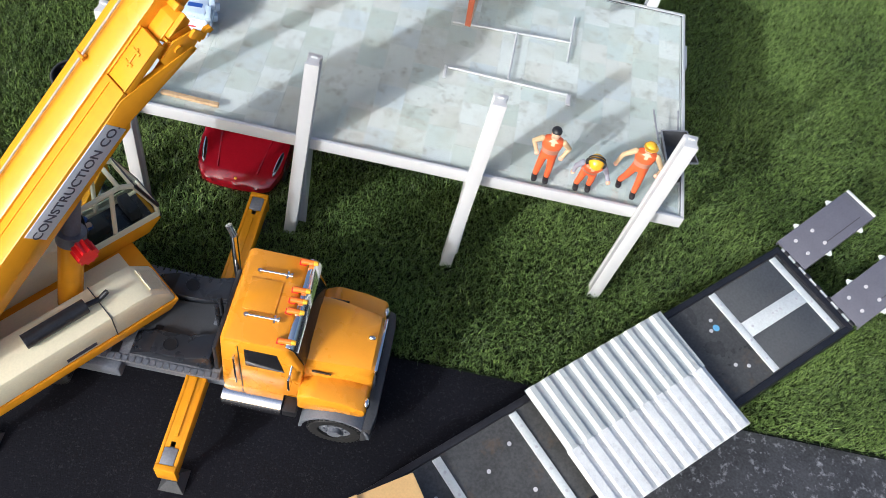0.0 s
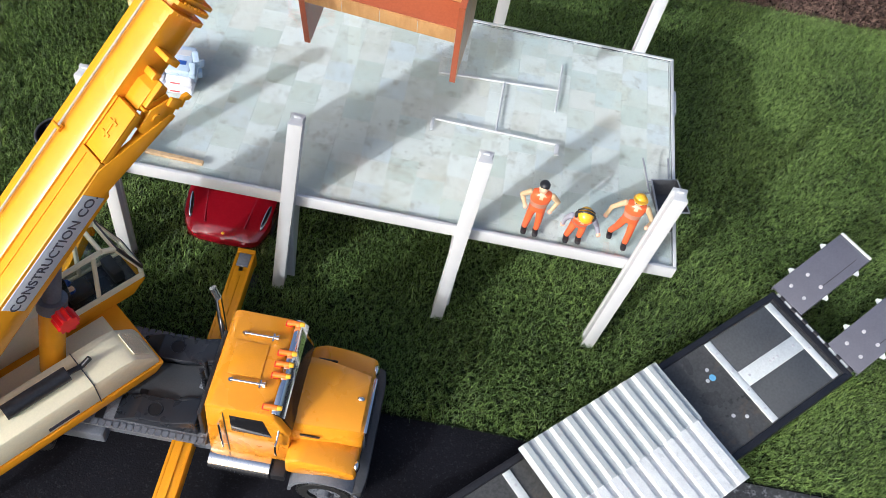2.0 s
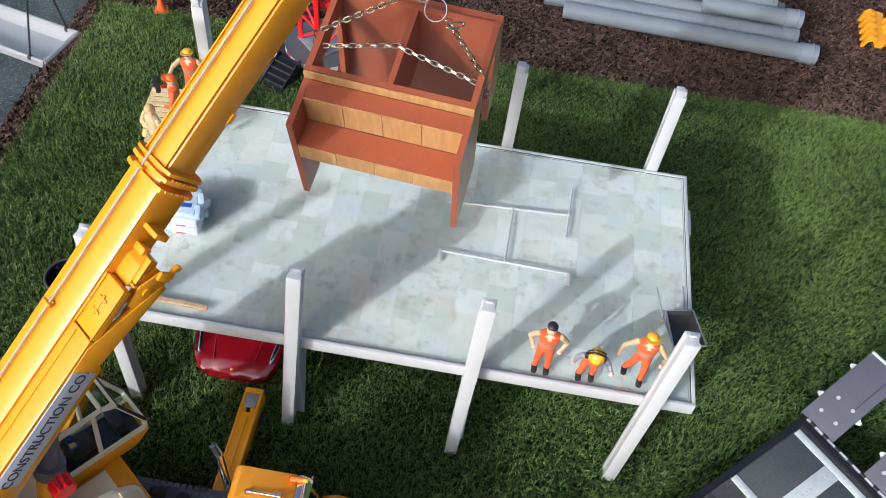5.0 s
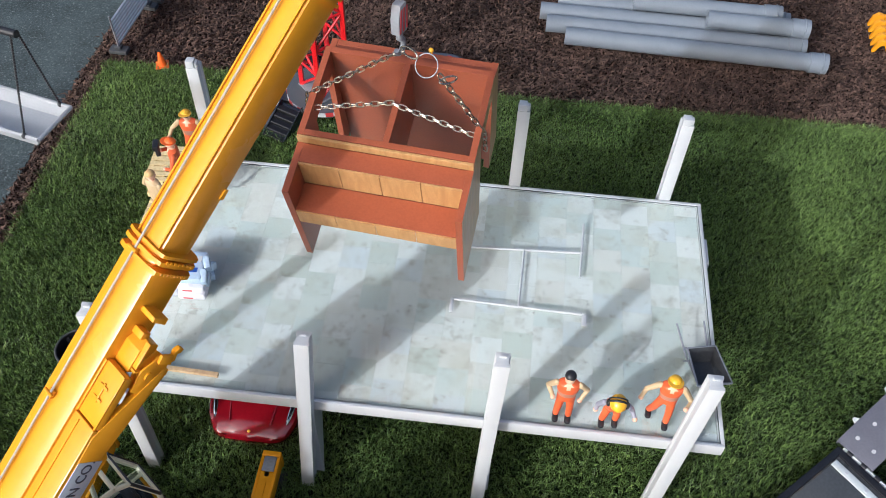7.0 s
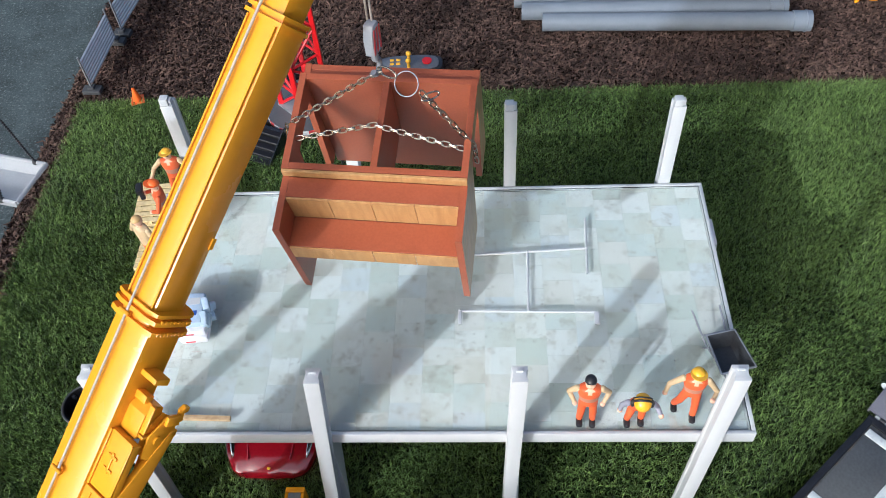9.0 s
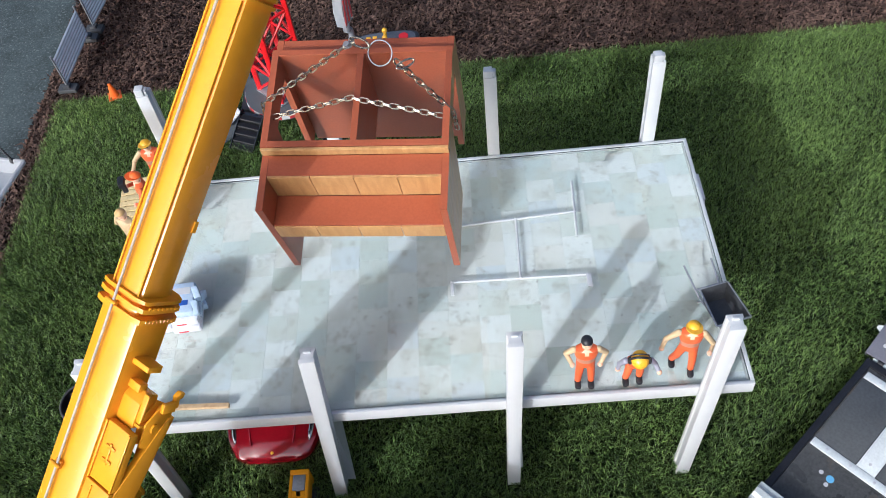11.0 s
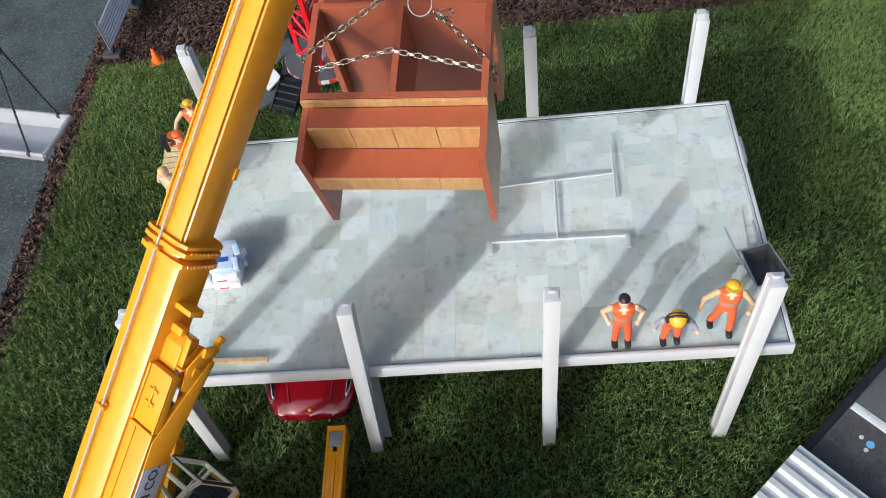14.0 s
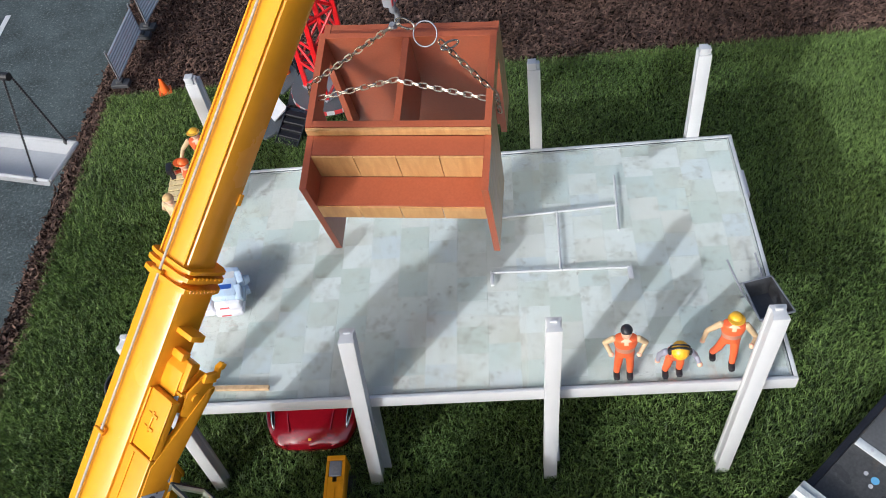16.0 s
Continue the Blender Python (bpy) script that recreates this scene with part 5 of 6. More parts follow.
# seated driver in the crane's cabin, one plain mesh
b = bmesh.new()
merge(b, ball((0.002, 0.056, 0.160), 0.013, (0.75, 1.0, 1.35)), None, 0)
merge(b, ball((0.006, 0.056, 0.186), 0.0085, (1.0, 0.95, 1.1)), None, 1)
for y in (0.050, 0.062):
    merge(b, rod((0.000, y, 0.149), (0.026, y, 0.150), 0.0055, 0.0048, sides=12), None, 2)
    merge(b, rod((0.026, y, 0.150), (0.032, y, 0.136), 0.0048, 0.0040, sides=12), None, 2)
    merge(b, rod((0.004, y + (y - 0.056) * 1.2, 0.170), (0.028, y + (y - 0.056) * 0.6, 0.158), 0.0040, 0.0030, sides=10), None, 1)
driver = part("toy_driver", b, [SHIRT, SKIN, BLUE])
driver.matrix_world = crane.matrix_world.copy()
tagged(driver, "plastic driver in blue trousers seated in the cabin", "toy figure")

# ---- things on the floor slab ----
conduit = thing("white_conduit", pose(0, 0, FLOOR), "thin white plastic conduit laid out in an H on the tiles", "pipe")
for p, q in (((-0.326, 0.166), (-0.161, 0.162)), ((-0.242, 0.164), (-0.240, 0.256)), ((-0.330, 0.252), (-0.164, 0.262)), ((-0.162, 0.313), (-0.166, 0.221))):
    part("conduit_run", rod((*p, 0.0018), (*q, 0.0018), 0.0016, sides=12), WHITE, conduit)
for p, q in (((-0.326, 0.166), (-0.325, 0.146)), ((-0.161, 0.162), (-0.158, 0.144))):
    part("conduit_leg", box(min(p[0], q[0]) - 0.0016, max(p[0], q[0]) + 0.0016, q[1], p[1], 0.0004, 0.0034, 0.0006), WHITE, conduit)
for p in ((-0.326, 0.166), (-0.161, 0.162), (-0.241, 0.164), (-0.2405, 0.257), (-0.164, 0.262)):
    part("conduit_joint", ball((*p, 0.0020), 0.0022), WHITE, conduit)

barrow = thing("wheelbarrow", pose(-0.020, 0.086, FLOOR, 0, 0, 13) @ Matrix.Scale(1.06, 4), "dark grey toy wheelbarrow with thin steel handles", "wheelbarrow")
tub = bmesh.new()
rim_v = [(-0.019, -0.024, 0.030), (0.019, -0.024, 0.030), (0.016, 0.024, 0.030), (-0.016, 0.024, 0.030)]
flo_v = [(-0.012, -0.013, 0.012), (0.012, -0.013, 0.012), (0.012, 0.016, 0.012), (-0.012, 0.016, 0.012)]
A = [tub.verts.new(v) for v in rim_v]
Bv = [tub.verts.new(v) for v in flo_v]
tub.faces.new(Bv)
for i in range(4):
    tub.faces.new((A[i], A[(i + 1) % 4], Bv[(i + 1) % 4], Bv[i]))
bmesh.ops.recalc_face_normals(tub, faces=tub.faces)
bmesh.ops.solidify(tub, geom=tub.faces[:], thickness=0.0012)
part("tub", tub, DARK_GREY, barrow, "dark grey tub", smooth=False)
for s in (-1, 1):
    hb = rod((s * 0.006, -0.026, 0.008), (s * 0.013, 0.026, 0.011), 0.0012, sides=8)
    rod((s * 0.013, 0.026, 0.011), (s * 0.016, 0.062, 0.024), 0.0012, sides=8, bm=hb)
    rod((s * 0.012, 0.020, 0.010), (s * 0.013, 0.026, 0.0006), 0.0012, sides=8, bm=hb)
    part("handle", hb, GREY_METAL, barrow, "thin grey steel handle")
part("crossbar", rod((-0.014, 0.034, 0.014), (0.014, 0.034, 0.014), 0.0012, sides=8), GREY_METAL, barrow)
tub_rim = bmesh.new()
for v in zip(rim_v, rim_v[1:] + rim_v[:1]):
    rod(v[0], v[1], 0.0012, sides=8, bm=tub_rim)
part("tub_rim", tub_rim, GREY_METAL, barrow, "grey rolled rim")
part("wheel", rod((-0.003, -0.026, 0.008), (0.003, -0.026, 0.008), 0.008, sides=20), TYRE, barrow)

stack = thing("bag_stack", pose(-0.668, 0.148, FLOOR, 0, 0, 4), "stack of pale printed sacks beside blue-wrapped packs", "sacks")
for k, (x, y, z, w, mt) in enumerate(((-0.017, 0, 0.0, 0.032, PAPER), (-0.017, 0.001, 0.0125, 0.031, PAPER), (-0.016, 0, 0.025, 0.030, PAPER), (0.017, -0.004, 0.0, 0.036, PAPER), (0.018, -0.002, 0.0125, 0.034, PAPER), (0.017, 0.002, 0.025, 0.032, PAPER_BLUE))):
    sk = box(x - w / 2, x + w / 2, y - 0.023, y + 0.023, z + 0.0002, z + 0.0122, 0.0042)
    sack = part("sack", sk, mt, stack, "blue and white printed pack" if mt is PAPER_BLUE else "pale printed paper sack")
    part("print_bar", box(x - 0.010, x + 0.002, y - 0.0236, y - 0.0228, z + 0.005, z + 0.0068), INK if k == 2 else (STRIPE_RED if mt is PAPER else PAPER_BLUE), sack)
    if k in (2, 5):
        part("print_bar", box(x - 0.009, x + 0.009, y - 0.012, y - 0.005, z + 0.0121, z + 0.0125), INK if k == 2 else BLUE, sack)
        part("print_bar", box(x - 0.011, x + 0.011, y + 0.004, y + 0.014, z + 0.0121, z + 0.0125), STRIPE_RED if k == 2 else WHITE, sack)
for k, (y, z) in enumerate(((0.012, 0.008), (-0.006, 0.019), (0.014, 0.018), (-0.012, 0.031), (0.008, 0.032))):
    part("film_end", merge(None, box(-0.004, 0.004, -0.009, 0.009, -0.0052, 0.0052, 0.0016), Matrix.Translation((0.034, y, z)) @ Matrix.Rotation(0.5 * math.sin(k * 2.3), 4, "X") @ Matrix.Rotation(0.35 * math.cos(k * 1.7), 4, "Z")), PAPER_BLUE, stack, "bunched blue film end")
stick = thing("pine_stick", pose(-0.622, 0.021, FLOOR + 0.0003, 0, 0, -2), "short pine stick lying on the tiles", "wood")
part("body", box(-0.036, 0.036, -0.0028, 0.0028, 0, 0.0045, 0.0005), PLANK, stick, smooth=False)

# ---- under and beside the floor ----
car = thing("toy_car", pose(-0.581, 0.162, 0, 0, 0, 0) @ Matrix.Scale(1.07, 4), "glossy red toy sports car under the raised floor", "toy car")
cb = bmesh.new()
rows = []
for y, hw, zb, zs, zt in ((-0.124, 0.030, 0.012, 0.020, 0.022), (-0.118, 0.046, 0.009, 0.024, 0.027), (-0.100, 0.056, 0.008, 0.032, 0.035), (-0.070, 0.059, 0.008, 0.040, 0.043), (-0.035, 0.059, 0.008, 0.043, 0.049), (-0.010, 0.058, 0.008, 0.045, 0.066), (0.030, 0.059, 0.008, 0.046, 0.072),
                         (0.075, 0.061, 0.008, 0.048, 0.062), (0.120, 0.058, 0.012, 0.046, 0.048)):
    rows.append([cb.verts.new((x, y, z)) for x, z in ((-hw * 0.94, zb), (-hw, zb + 0.012), (-hw * 0.97, zs), (-hw * 0.70, zt - 0.002), (-hw * 0.3, zt), (hw * 0.3, zt), (hw * 0.70, zt - 0.002), (hw * 0.97, zs), (hw, zb + 0.012), (hw * 0.94, zb))])
for a, c in zip(rows, rows[1:]):
    for i in range(9):
        cb.faces.new((a[i], a[i + 1], c[i + 1], c[i]))
    cb.faces.new((a[9], a[0], c[0], c[9]))
cb.faces.new(rows[0])
cb.faces.new(rows[-1])
bmesh.ops.recalc_face_normals(cb, faces=cb.faces)
bmesh.ops.subdivide_edges(cb, edges=cb.edges[:], cuts=1, use_grid_fill=True, smooth=0.35)
body = part("body", cb, RED_PAINT, car, "glossy dark red bodywork")
for s in (-1, 1):
    part("headlamp", merge(None, ball((0, 0, 0), 0.009, (0.40, 2.3, 0.42)), Matrix.Translation((s * 0.0490, -0.086, 0.0355)) @ Matrix.Rotation(s * -0.16, 4, "Z") @ Matrix.Rotation(0.20, 4, "X")), CHROME, body, "narrow clear headlamp")
    for y in (-0.078, 0.080):
        part("wheel", rod((s * 0.042, y, 0.0175), (s * 0.0580, y, 0.0175), 0.0175, sides=26), TYRE, car)
part("grille", prism([(-0.1205, 0.0125), (-0.1238, 0.0135), (-0.1238, 0.0165), (-0.1205, 0.0170)], -0.026, 0.026, 0.0004, "x"), BLACK, body, "dark intake slot in the nose")
for s in (-1, 1):
    part("bonnet_crease", rod((s * 0.026, -0.108, 0.0325), (s * 0.036, -0.040, 0.0475), 0.0012, sides=8), RED_PAINT, body)
part("badge", ball((0, -0.1175, 0.0275), 0.0022, (1, 1, 0.6)), HELMET, body)
part("windscreen", prism([(-0.034, 0.0505), (-0.012, 0.0675), (-0.0115, 0.0690), (-0.036, 0.0520)], -0.040, 0.040, 0.0004, "x"), DARK_GLASS, body)
pot = thing("black_bucket", pose(-0.806, 0.082, 0, 0, 0, 20), "open black toy bucket standing on the turf", "bucket")
part("shell", tube((0, 0, 0.004), (0, 0, 0.120), 0.0285, 0.002, 36), BLACK, pot, "black round shell")
part("base", rod((0, 0, 0.0035), (0, 0, 0.006), 0.0263, sides=36), BLACK, pot)
part("rim", ring((0, 0, 0.120), (0, 0, 1), 0.0282, 0.0016), DARK_GREY, pot)
for a in (0.3, 2.2, 4.4):
    part("lug", box(0.0295 * math.cos(a) - 0.004, 0.0295 * math.cos(a) + 0.004, 0.0295 * math.sin(a) - 0.004, 0.0295 * math.sin(a) + 0.004, 0.106, 0.116, 0.001), DARK_GREY, pot)


def pallet(m):
    p = thing("pallet", m, "pale wooden toy pallet in a stack on the turf", "pallet", "stacked pallets")
    for i in range(7):
        part("top_slat", box(-0.026, 0.026, -0.0385 + i * 0.0116, -0.0300 + i * 0.0116, 0.0075, 0.0092, 0.0002), PALLET_WOOD, p, smooth=False)
    for x in (-0.0225, 0.0, 0.0225):
        part("bearer", box(x - 0.0035, x + 0.0035, -0.0385, 0.0395, 0.0018, 0.0073), PALLET_WOOD, p, smooth=False)
    for y in (-0.034, 0.0, 0.034):
        part("base_slat", box(-0.026, 0.026, y - 0.0045, y + 0.0045, 0.0, 0.0016), PALLET_WOOD, p, smooth=False)
    return p


p0 = pallet(pose(-0.812, 0.447, 0.010, 0, 0, 3))
for k, (px, py, count) in enumerate(((-0.812, 0.447, 9), (-0.794, 0.364, 8))):
    for i in range(1 - k, count):
        copy_thing(p0, pose(px + 0.002 * math.sin(i * 2.1), py + 0.0015 * math.cos(i * 1.7), 0.010 + i * 0.0096, 0, 0, 3 + 2 * math.sin(i * 3.3 + k)))


# ---- behind the lawn: drain pipes, cones, fence, tower crane, remote ----
def drain(p, q, r):
    p, q = Vector(p), Vector(q)
    way = (q - p).normalized()
    d = thing("drain_pipe", Matrix.Identity(4), "grey plastic drain pipe with a socket, stacked on soil", "pipe", "drain pipes")
    part("tube", tube(p, q, r, 0.0016), PVC, d)
    part("socket", tube(q - way * 0.030, q + way * 0.004, r + 0.0022, 0.0022), PVC, d, "thicker pipe socket")
    part("bead", ring(q - way * 0.006, way, r + 0.0024, 0.0014, sides=30, around=8), PVC, d)


drain((-0.183, 0.962, 0.030), (0.318, 0.940, 0.030), 0.0175)
drain((-0.222, 0.999, 0.030), (0.283, 0.985, 0.030), 0.0175)
drain((-0.236, 1.040, 0.030), (0.270, 1.026, 0.030), 0.0175)
drain((0.092, 1.012, 0.0605), (0.284, 1.004, 0.0605), 0.0165)
drain((-0.050, 1.052, 0.0605), (0.235, 1.044, 0.0605), 0.0165)
drain((-0.20, 1.080, 0.030), (0.262, 1.066, 0.030), 0.0175)


def cone_marker(x, y, tilt):
    c = thing("traffic_cone", pose(x, y, 0.010, tilt, 0, 20), "small orange toy traffic cone", "traffic cone", "cones")
    part("base", box(-0.0125, 0.0125, -0.0125, 0.0125, 0, 0.002, 0.0006), ORANGE, c)
    part("body", rod((0, 0, 0.002), (0, 0, 0.032), 0.0090, 0.0022, sides=20), ORANGE, c)
    part("tip", rod((0, 0, 0.0322), (0, 0, 0.0345), 0.0022, 0.0020, sides=14), BLACK, c)


cone_marker(-0.953, 0.788, 0)
cone_marker(-0.716, 0.806, 8)


def fence(m):
    f = thing("site_fence", m, "grey corrugated toy site fence on dark feet", "fence", "site fences")
    for i in range(8):
        z = 0.016 + i * 0.0085
        part("rail", prism([(-0.0010, z), (0.0026, z + 0.0020), (0.0026, z + 0.0056), (-0.0010, z + 0.0078)], 0.004, 0.148, 0.0003), FENCE, f, smooth=False)
    for y in (0.002, 0.150):
        part("post", rod((0, y, 0.004), (0, y, 0.095), 0.0021, sides=10), GREY_METAL, f)
        foot = box(-0.022, 0.022, y - 0.010, y + 0.010, 0.0, 0.010, 0.0015)
        box(-0.008, 0.008, y - 0.006, y + 0.006, 0.010, 0.017, 0.001, foot)
        part("foot", foot, DARK_GREY, f, "dark block foot")
    return f


f0 = fence(pose(-1.048, 0.815, 0.010, 0, 0, -3) @ Matrix.Diagonal((0.8, 1.0, 0.86, 1)))
copy_thing(f0, pose(-1.035, 0.990, 0.010, 0, 0, -7))

tower = thing("tower_crane", pose(-0.620, 0.736, 0.006), "red lattice toy tower crane on a grey round base", "tower crane")
part("base_ring", rod((0, 0, 0.018), (0, 0, 0.030), 0.071, sides=56), SLATE, tower, "grey round base")
rim_seg = 32
for i in range(rim_seg):
    a0, a1 = 2 * math.pi * i / rim_seg, 2 * math.pi * (i + 1) / rim_seg
    seg = prism([(0.0712 * math.cos(a0), 0.0712 * math.sin(a0)), (0.0712 * math.cos(a1), 0.0712 * math.sin(a1)), (0.0720 * math.cos(a1), 0.0720 * math.sin(a1)), (0.0720 * math.cos(a0), 0.0720 * math.sin(a0))], 0.020, 0.0285, 0, "z")
    part("warning_stripe", seg, STRIPE_RED if i % 2 else WHITE, tower, smooth=False)
part("undercarriage", rod((0, 0, 0.0), (0, 0, 0.0178), 0.052, sides=40), BLACK, tower)
for fx, fy, turn in ((-0.104, -0.058, 34), (0.172, -0.054, -24), (-0.104, 0.060, -34), (0.172, 0.060, 24)):
    foot = new("foot_plate", mesh_of(bevelled(box(-0.036, 0.036, -0.036, 0.036, 0.0, 0.008), 0.004), SLATE))
    foot.parent = tower
    foot.matrix_local = pose(fx, fy, 0.002, 0, 0, turn)
    if fy > 0:
        continue
    tilt = -26 if fx < 0 else 26
    sign = new("sign_plate", mesh_of(box(-0.017, 0.017, -0.021, 0.021, 0.0, 0.003, 0.0004), WHITE))
    sign.parent = foot
    sign.matrix_local = pose(0.014 if fx < 0 else -0.014, 0.008, 0.0185, 0, tilt, 0)
    for i in range(7):
        x = -0.017 + i * 0.0049
        stripe = new("warning_stripe", mesh_of(prism([(x, -0.0205), (x + 0.0022, -0.0205), (x + 0.0049, 0.0205), (x + 0.0027, 0.0205)], 0.0031, 0.0036, 0, "z"), STRIPE_RED))
        stripe.parent = foot
        stripe.matrix_local = sign.matrix_local.copy()
part("cross_beam", box(-0.080, 0.145, -0.030, 0.030, 0.004, 0.016, 0.002), DARK_GREY, tower)
for sx, sy, turn in ((-0.050, -0.066, 247), (0.075, -0.066, 293), (-0.050, 0.066, 113)):
    m = pose(sx, sy, 0, 0, 0, turn)
    flight = new("stair_flight", mesh_of(prism([(-0.006, 0.0), (-0.006, 0.030), (0.0, 0.030), (0.058, 0.002), (0.058, 0.0)], -0.0213, 0.0213), GLOSS_BLACK))
    flight.parent = tower
    flight.matrix_local = m
    for y in (-0.0225, 0.0225):
        part("stringer", prism([(-0.006, 0.0), (-0.006, 0.038), (0.0, 0.038), (0.060, 0.005), (0.060, 0.0)], y - 0.001, y + 0.001, 0.0004), GLOSS_BLACK, flight, smooth=False)
    for i in range(5):
        x, z = 0.002 + i * 0.0116, 0.0310 - i * 0.0062
        part("tread", prism([(x, 0.0), (x, z), (x + 0.0100, z - 0.0008), (x + 0.0112, z - 0.0024), (x + 0.0112, 0.0)], -0.0212, 0.0212, 0.0008), TREAD, flight, smooth=False)
HS, MH = 0.043, 0.58
legs_xy = ((-HS, 0.0), (0.0, -HS), (HS, 0.0), (0.0, HS))
for x, y in legs_xy:
    part("mast_leg", box(x - 0.0042, x + 0.0042, y - 0.0042, y + 0.0042, 0.0305, MH, 0.0006), RED, tower, "red mast leg")
for k in range(10):
    z0, z1 = 0.034 + k * 0.054, 0.034 + (k + 1) * 0.054
    for i in range(4):
        a, c = legs_xy[i], legs_xy[(i + 1) % 4]
        if k % 2:
            a, c = c, a
        part("mast_brace", rod((*a, z0), (*c, z1), 0.0026, sides=6), RED, tower)
        part("mast_rung", rod((*a, z1), (*c, z1), 0.0025, sides=6), RED, tower)
part("mast_foot", prism([(-0.051, 0), (0, -0.051), (0.051, 0), (0, 0.051)], 0.0302, 0.0345, 0.001, "z"), GREY_METAL, tower)

remote = thing("remote_control", pose(-0.438, 0.846, 0.012, 0, 0, 2), "black handheld remote control with amber sticks", "remote control")
k = 28
out = [(0.064 * math.copysign(abs(math.cos(2 * math.pi * i / k)) ** 0.6, math.cos(2 * math.pi * i / k)), 0.027 * math.copysign(abs(math.sin(2 * math.pi * i / k)) ** 0.6, math.sin(2 * math.pi * i / k))) for i in range(k)]
part("case", prism(out, 0.0, 0.020, 0.004, "z"), BLACK, remote, "black rounded case")
part("face_plate", prism([(x * 0.88, y * 0.80) for x, y in out], 0.0202, 0.0216, 0.0004, "z"), CHASSIS, remote)
for x, y in ((0.0, 0.009), (0.0, -0.012)):
    st = rod((x, y, 0.0217), (x, y, 0.034), 0.0032, sides=14)
    ball((x, y, 0.036), 0.0052, bm=st)
    part("joystick", st, HELMET, remote, "amber joystick")
for x, y in ((-0.032, 0.009), (-0.032, -0.002), (-0.020, 0.009), (-0.020, -0.002)):
    part("button", box(x - 0.004, x + 0.004, y - 0.003, y + 0.003, 0.0217, 0.0232, 0.0006), HELMET, remote)
part("stop_button", rod((0.034, 0.002, 0.0217), (0.034, 0.002, 0.0245), 0.009, sides=24), RED, remote, "round red stop button")

grab = thing("excavator_grab", pose(0.462, 1.058, 0.012, 0, 0, -6), "yellow toothed toy excavator bucket lying on soil", "excavator bucket")
part("beam", prism([(-0.006, 0.010), (0.010, 0.010), (0.012, 0.026), (-0.004, 0.028)], -0.052, 0.052, 0.001), YELLOW, grab, smooth=False)
for i in range(5):
    y = -0.045 + i * 0.0225
    part("tooth", prism([(-0.005, 0.012), (-0.005, 0.029), (-0.017, 0.032), (-0.026, 0.024), (-0.030, 0.002), (-0.024, 0.004), (-0.019, 0.018), (-0.012, 0.021)], y - 0.005, y + 0.005, 0.0008), YELLOW, grab, smooth=False)
for y in (-0.018, 0.0, 0.018):
    part("arm", prism([(0.004, 0.022), (0.010, 0.036), (0.070, 0.044), (0.074, 0.034), (0.020, 0.018)], y - 0.0045, y + 0.0045, 0.001), YELLOW, grab, smooth=False)
part("cross_pin", rod((0.058, -0.026, 0.039), (0.058, 0.026, 0.039), 0.0045, sides=14), YELLOW, grab)
part("shell", prism([(0.012, 0.010), (0.030, 0.004), (0.062, 0.002), (0.068, 0.018), (0.030, 0.018)], -0.040, 0.040, 0.002), YELLOW, grab, smooth=False)

# ---- tray hanging over the road ----
tray = thing("hanging_tray", pose(-0.8325, 0.191, 0.414, 0, 0, -14), "pale translucent tray hung on black chains over the road", "tray")
tb = bmesh.new()
rim_v = [(-0.075, -0.0285, 0.016), (0.065, -0.0285, 0.016), (0.065, 0.0285, 0.016), (-0.075, 0.0285, 0.016)]
flo_v = [(-0.070, -0.0235, 0.0), (0.053, -0.0235, 0.0), (0.053, 0.0235, 0.0), (-0.070, 0.0235, 0.0)]
A = [tb.verts.new(v) for v in rim_v]
Bv = [tb.verts.new(v) for v in flo_v]
tb.faces.new(Bv)
for i in range(4):
    tb.faces.new((A[i], A[(i + 1) % 4], Bv[(i + 1) % 4], Bv[i]))
bmesh.ops.recalc_face_normals(tb, faces=tb.faces)
bmesh.ops.solidify(tb, geom=tb.faces[:], thickness=0.0015)
part("shell", tb, TRAY, tray, "pale milky tray", smooth=False)
lipb = bmesh.new()
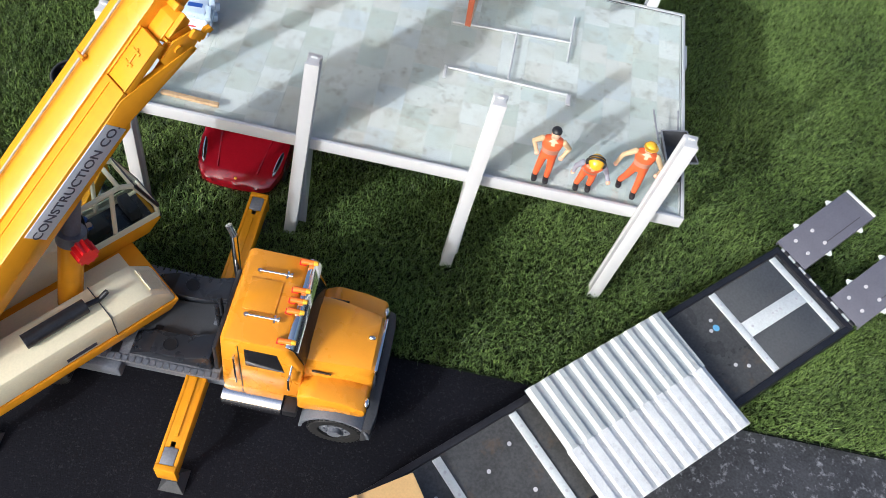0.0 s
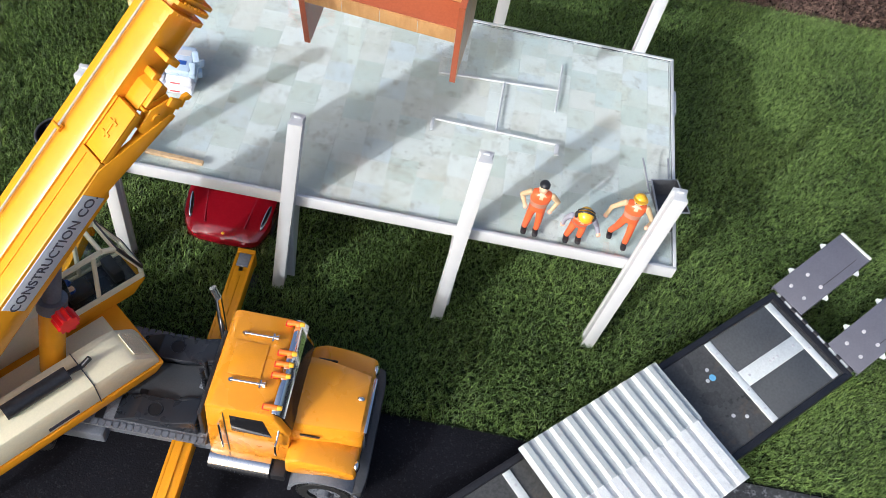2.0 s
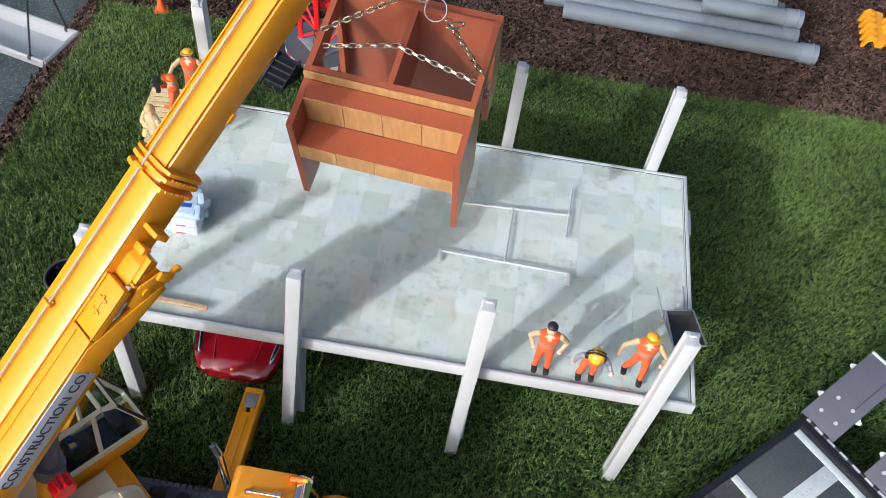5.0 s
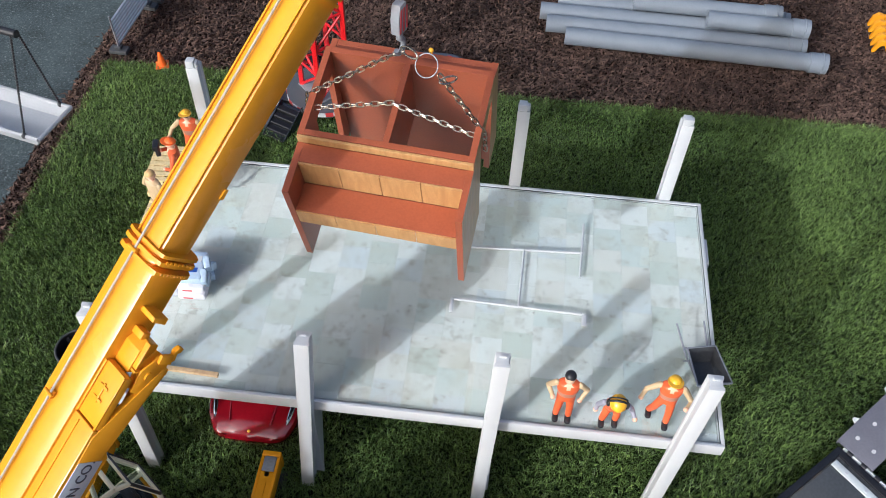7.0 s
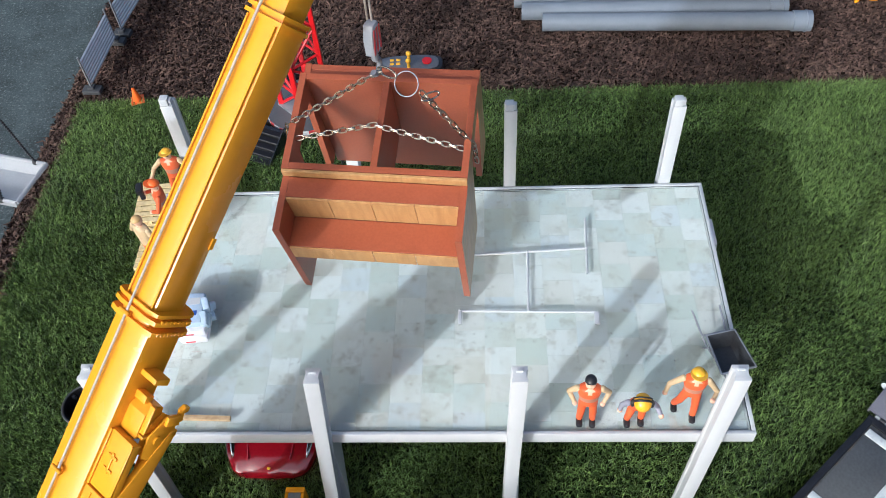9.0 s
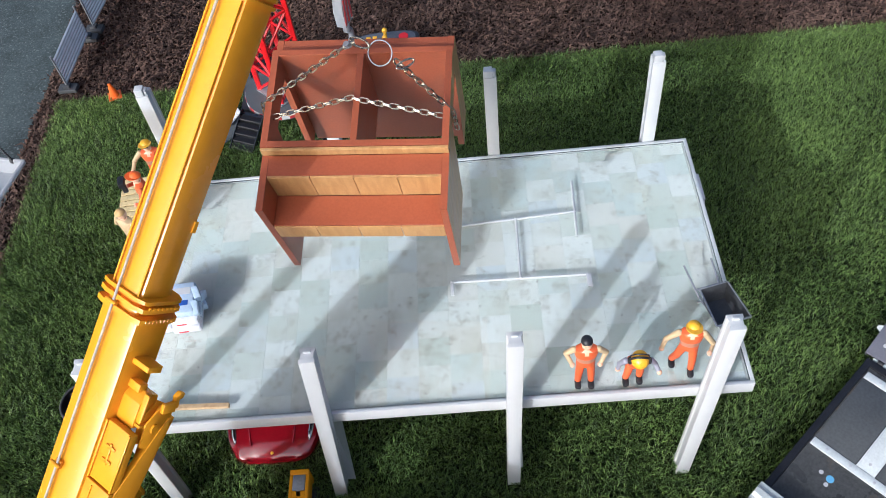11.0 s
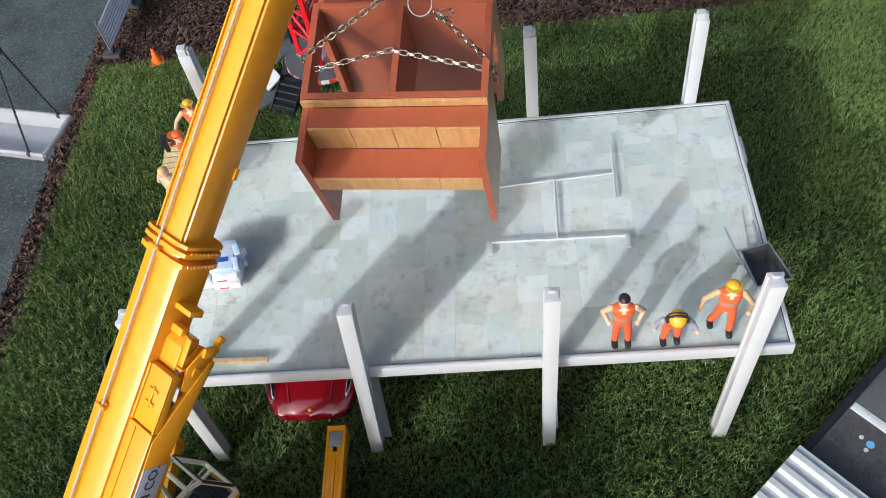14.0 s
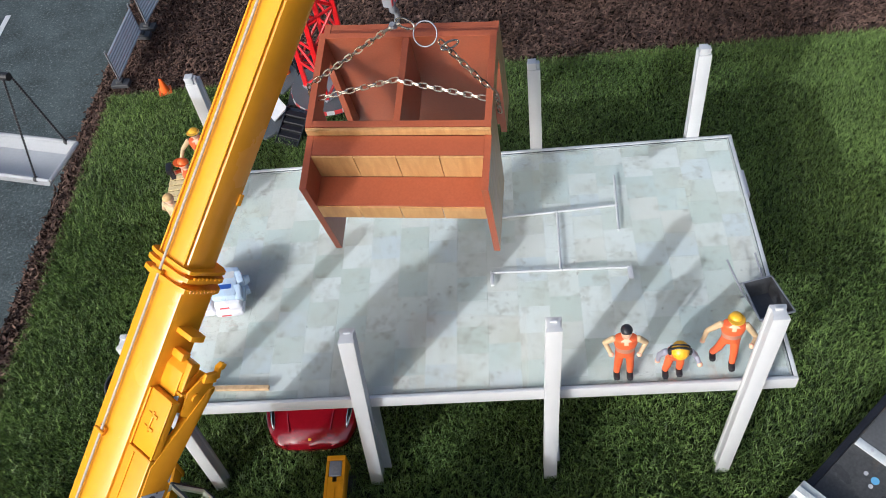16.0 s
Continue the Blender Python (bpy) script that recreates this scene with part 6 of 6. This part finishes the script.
for a, c in zip(rim_v, rim_v[1:] + rim_v[:1]):
    rod(a, c, 0.0024, sides=10, bm=lipb)
part("rim", lipb, TRAY, tray)
part("spreader", rod((-0.060, 0.0, 0.134), (0.066, 0.0, 0.134), 0.0042, sides=16), BLACK, tray, "black spreader bar")
for p, q in (((0.047, -0.0285, 0.016), (0.062, -0.004, 0.134)), ((0.051, 0.0285, 0.016), (0.063, 0.004, 0.134)), ((-0.055, -0.0285, 0.016), (-0.055, -0.004, 0.134)), ((-0.055, 0.0285, 0.016), (-0.055, 0.004, 0.134))):
    p, q = Vector(p), Vector(q)
    c = bmesh.new()
    m = int((q - p).length / 0.0036)
    for i in range(m):
        ball(p.lerp(q, (i + 0.5) / m), 0.0015, (1, 1, 1), bm=c, u=6, v=5)
    rod(p, q, 0.0009, sides=6, bm=c)
    part("hanger_chain", c, BLACK, tray, "black bead chain")
    part("eyelet", ball(p, 0.0034), BLACK, tray)
part("hoist_rope", rod((-0.02, 0, 0.134), (-0.02, 0, 0.70), 0.0012), BLACK, tray)

# ---- floor tiles, column by column with staggered joints ----
TP = 0.0368
rng = random.Random(11)
shapes = {}


def tile_mesh(w, d):
    key = (round(w, 4), round(d, 4))
    if key not in shapes:
        shapes[key] = mesh_of(box(-w / 2, w / 2, -d / 2, d / 2, -0.0022, 0.0, 0.0001), TILE)
    return shapes[key]


gx0, gx1, gy0, gy1 = X0 + 0.0072, X1 - 0.0072, Y0 + 0.0072, Y1 - 0.0072
x = gx0
col = 0
while x < gx1 - 0.004:
    w = min(TP, gx1 - x)
    y = gy0 - (0.0, 0.0245, 0.0123)[col % 3] - 0.002
    while y < gy1 - 0.003:
        d = rng.choice((TP, TP, TP, TP * 1.0))
        a, c = max(y, gy0), min(y + d, gy1)
        if c - a > 0.004:
            t = new("tile", tile_mesh(w - 0.0001, round(c - a, 4) - 0.0001))
            t.parent = deck
            t.location = (x + w / 2, (a + c) / 2, FLOOR - 0.0044)
        y += d
    x += w
    col += 1
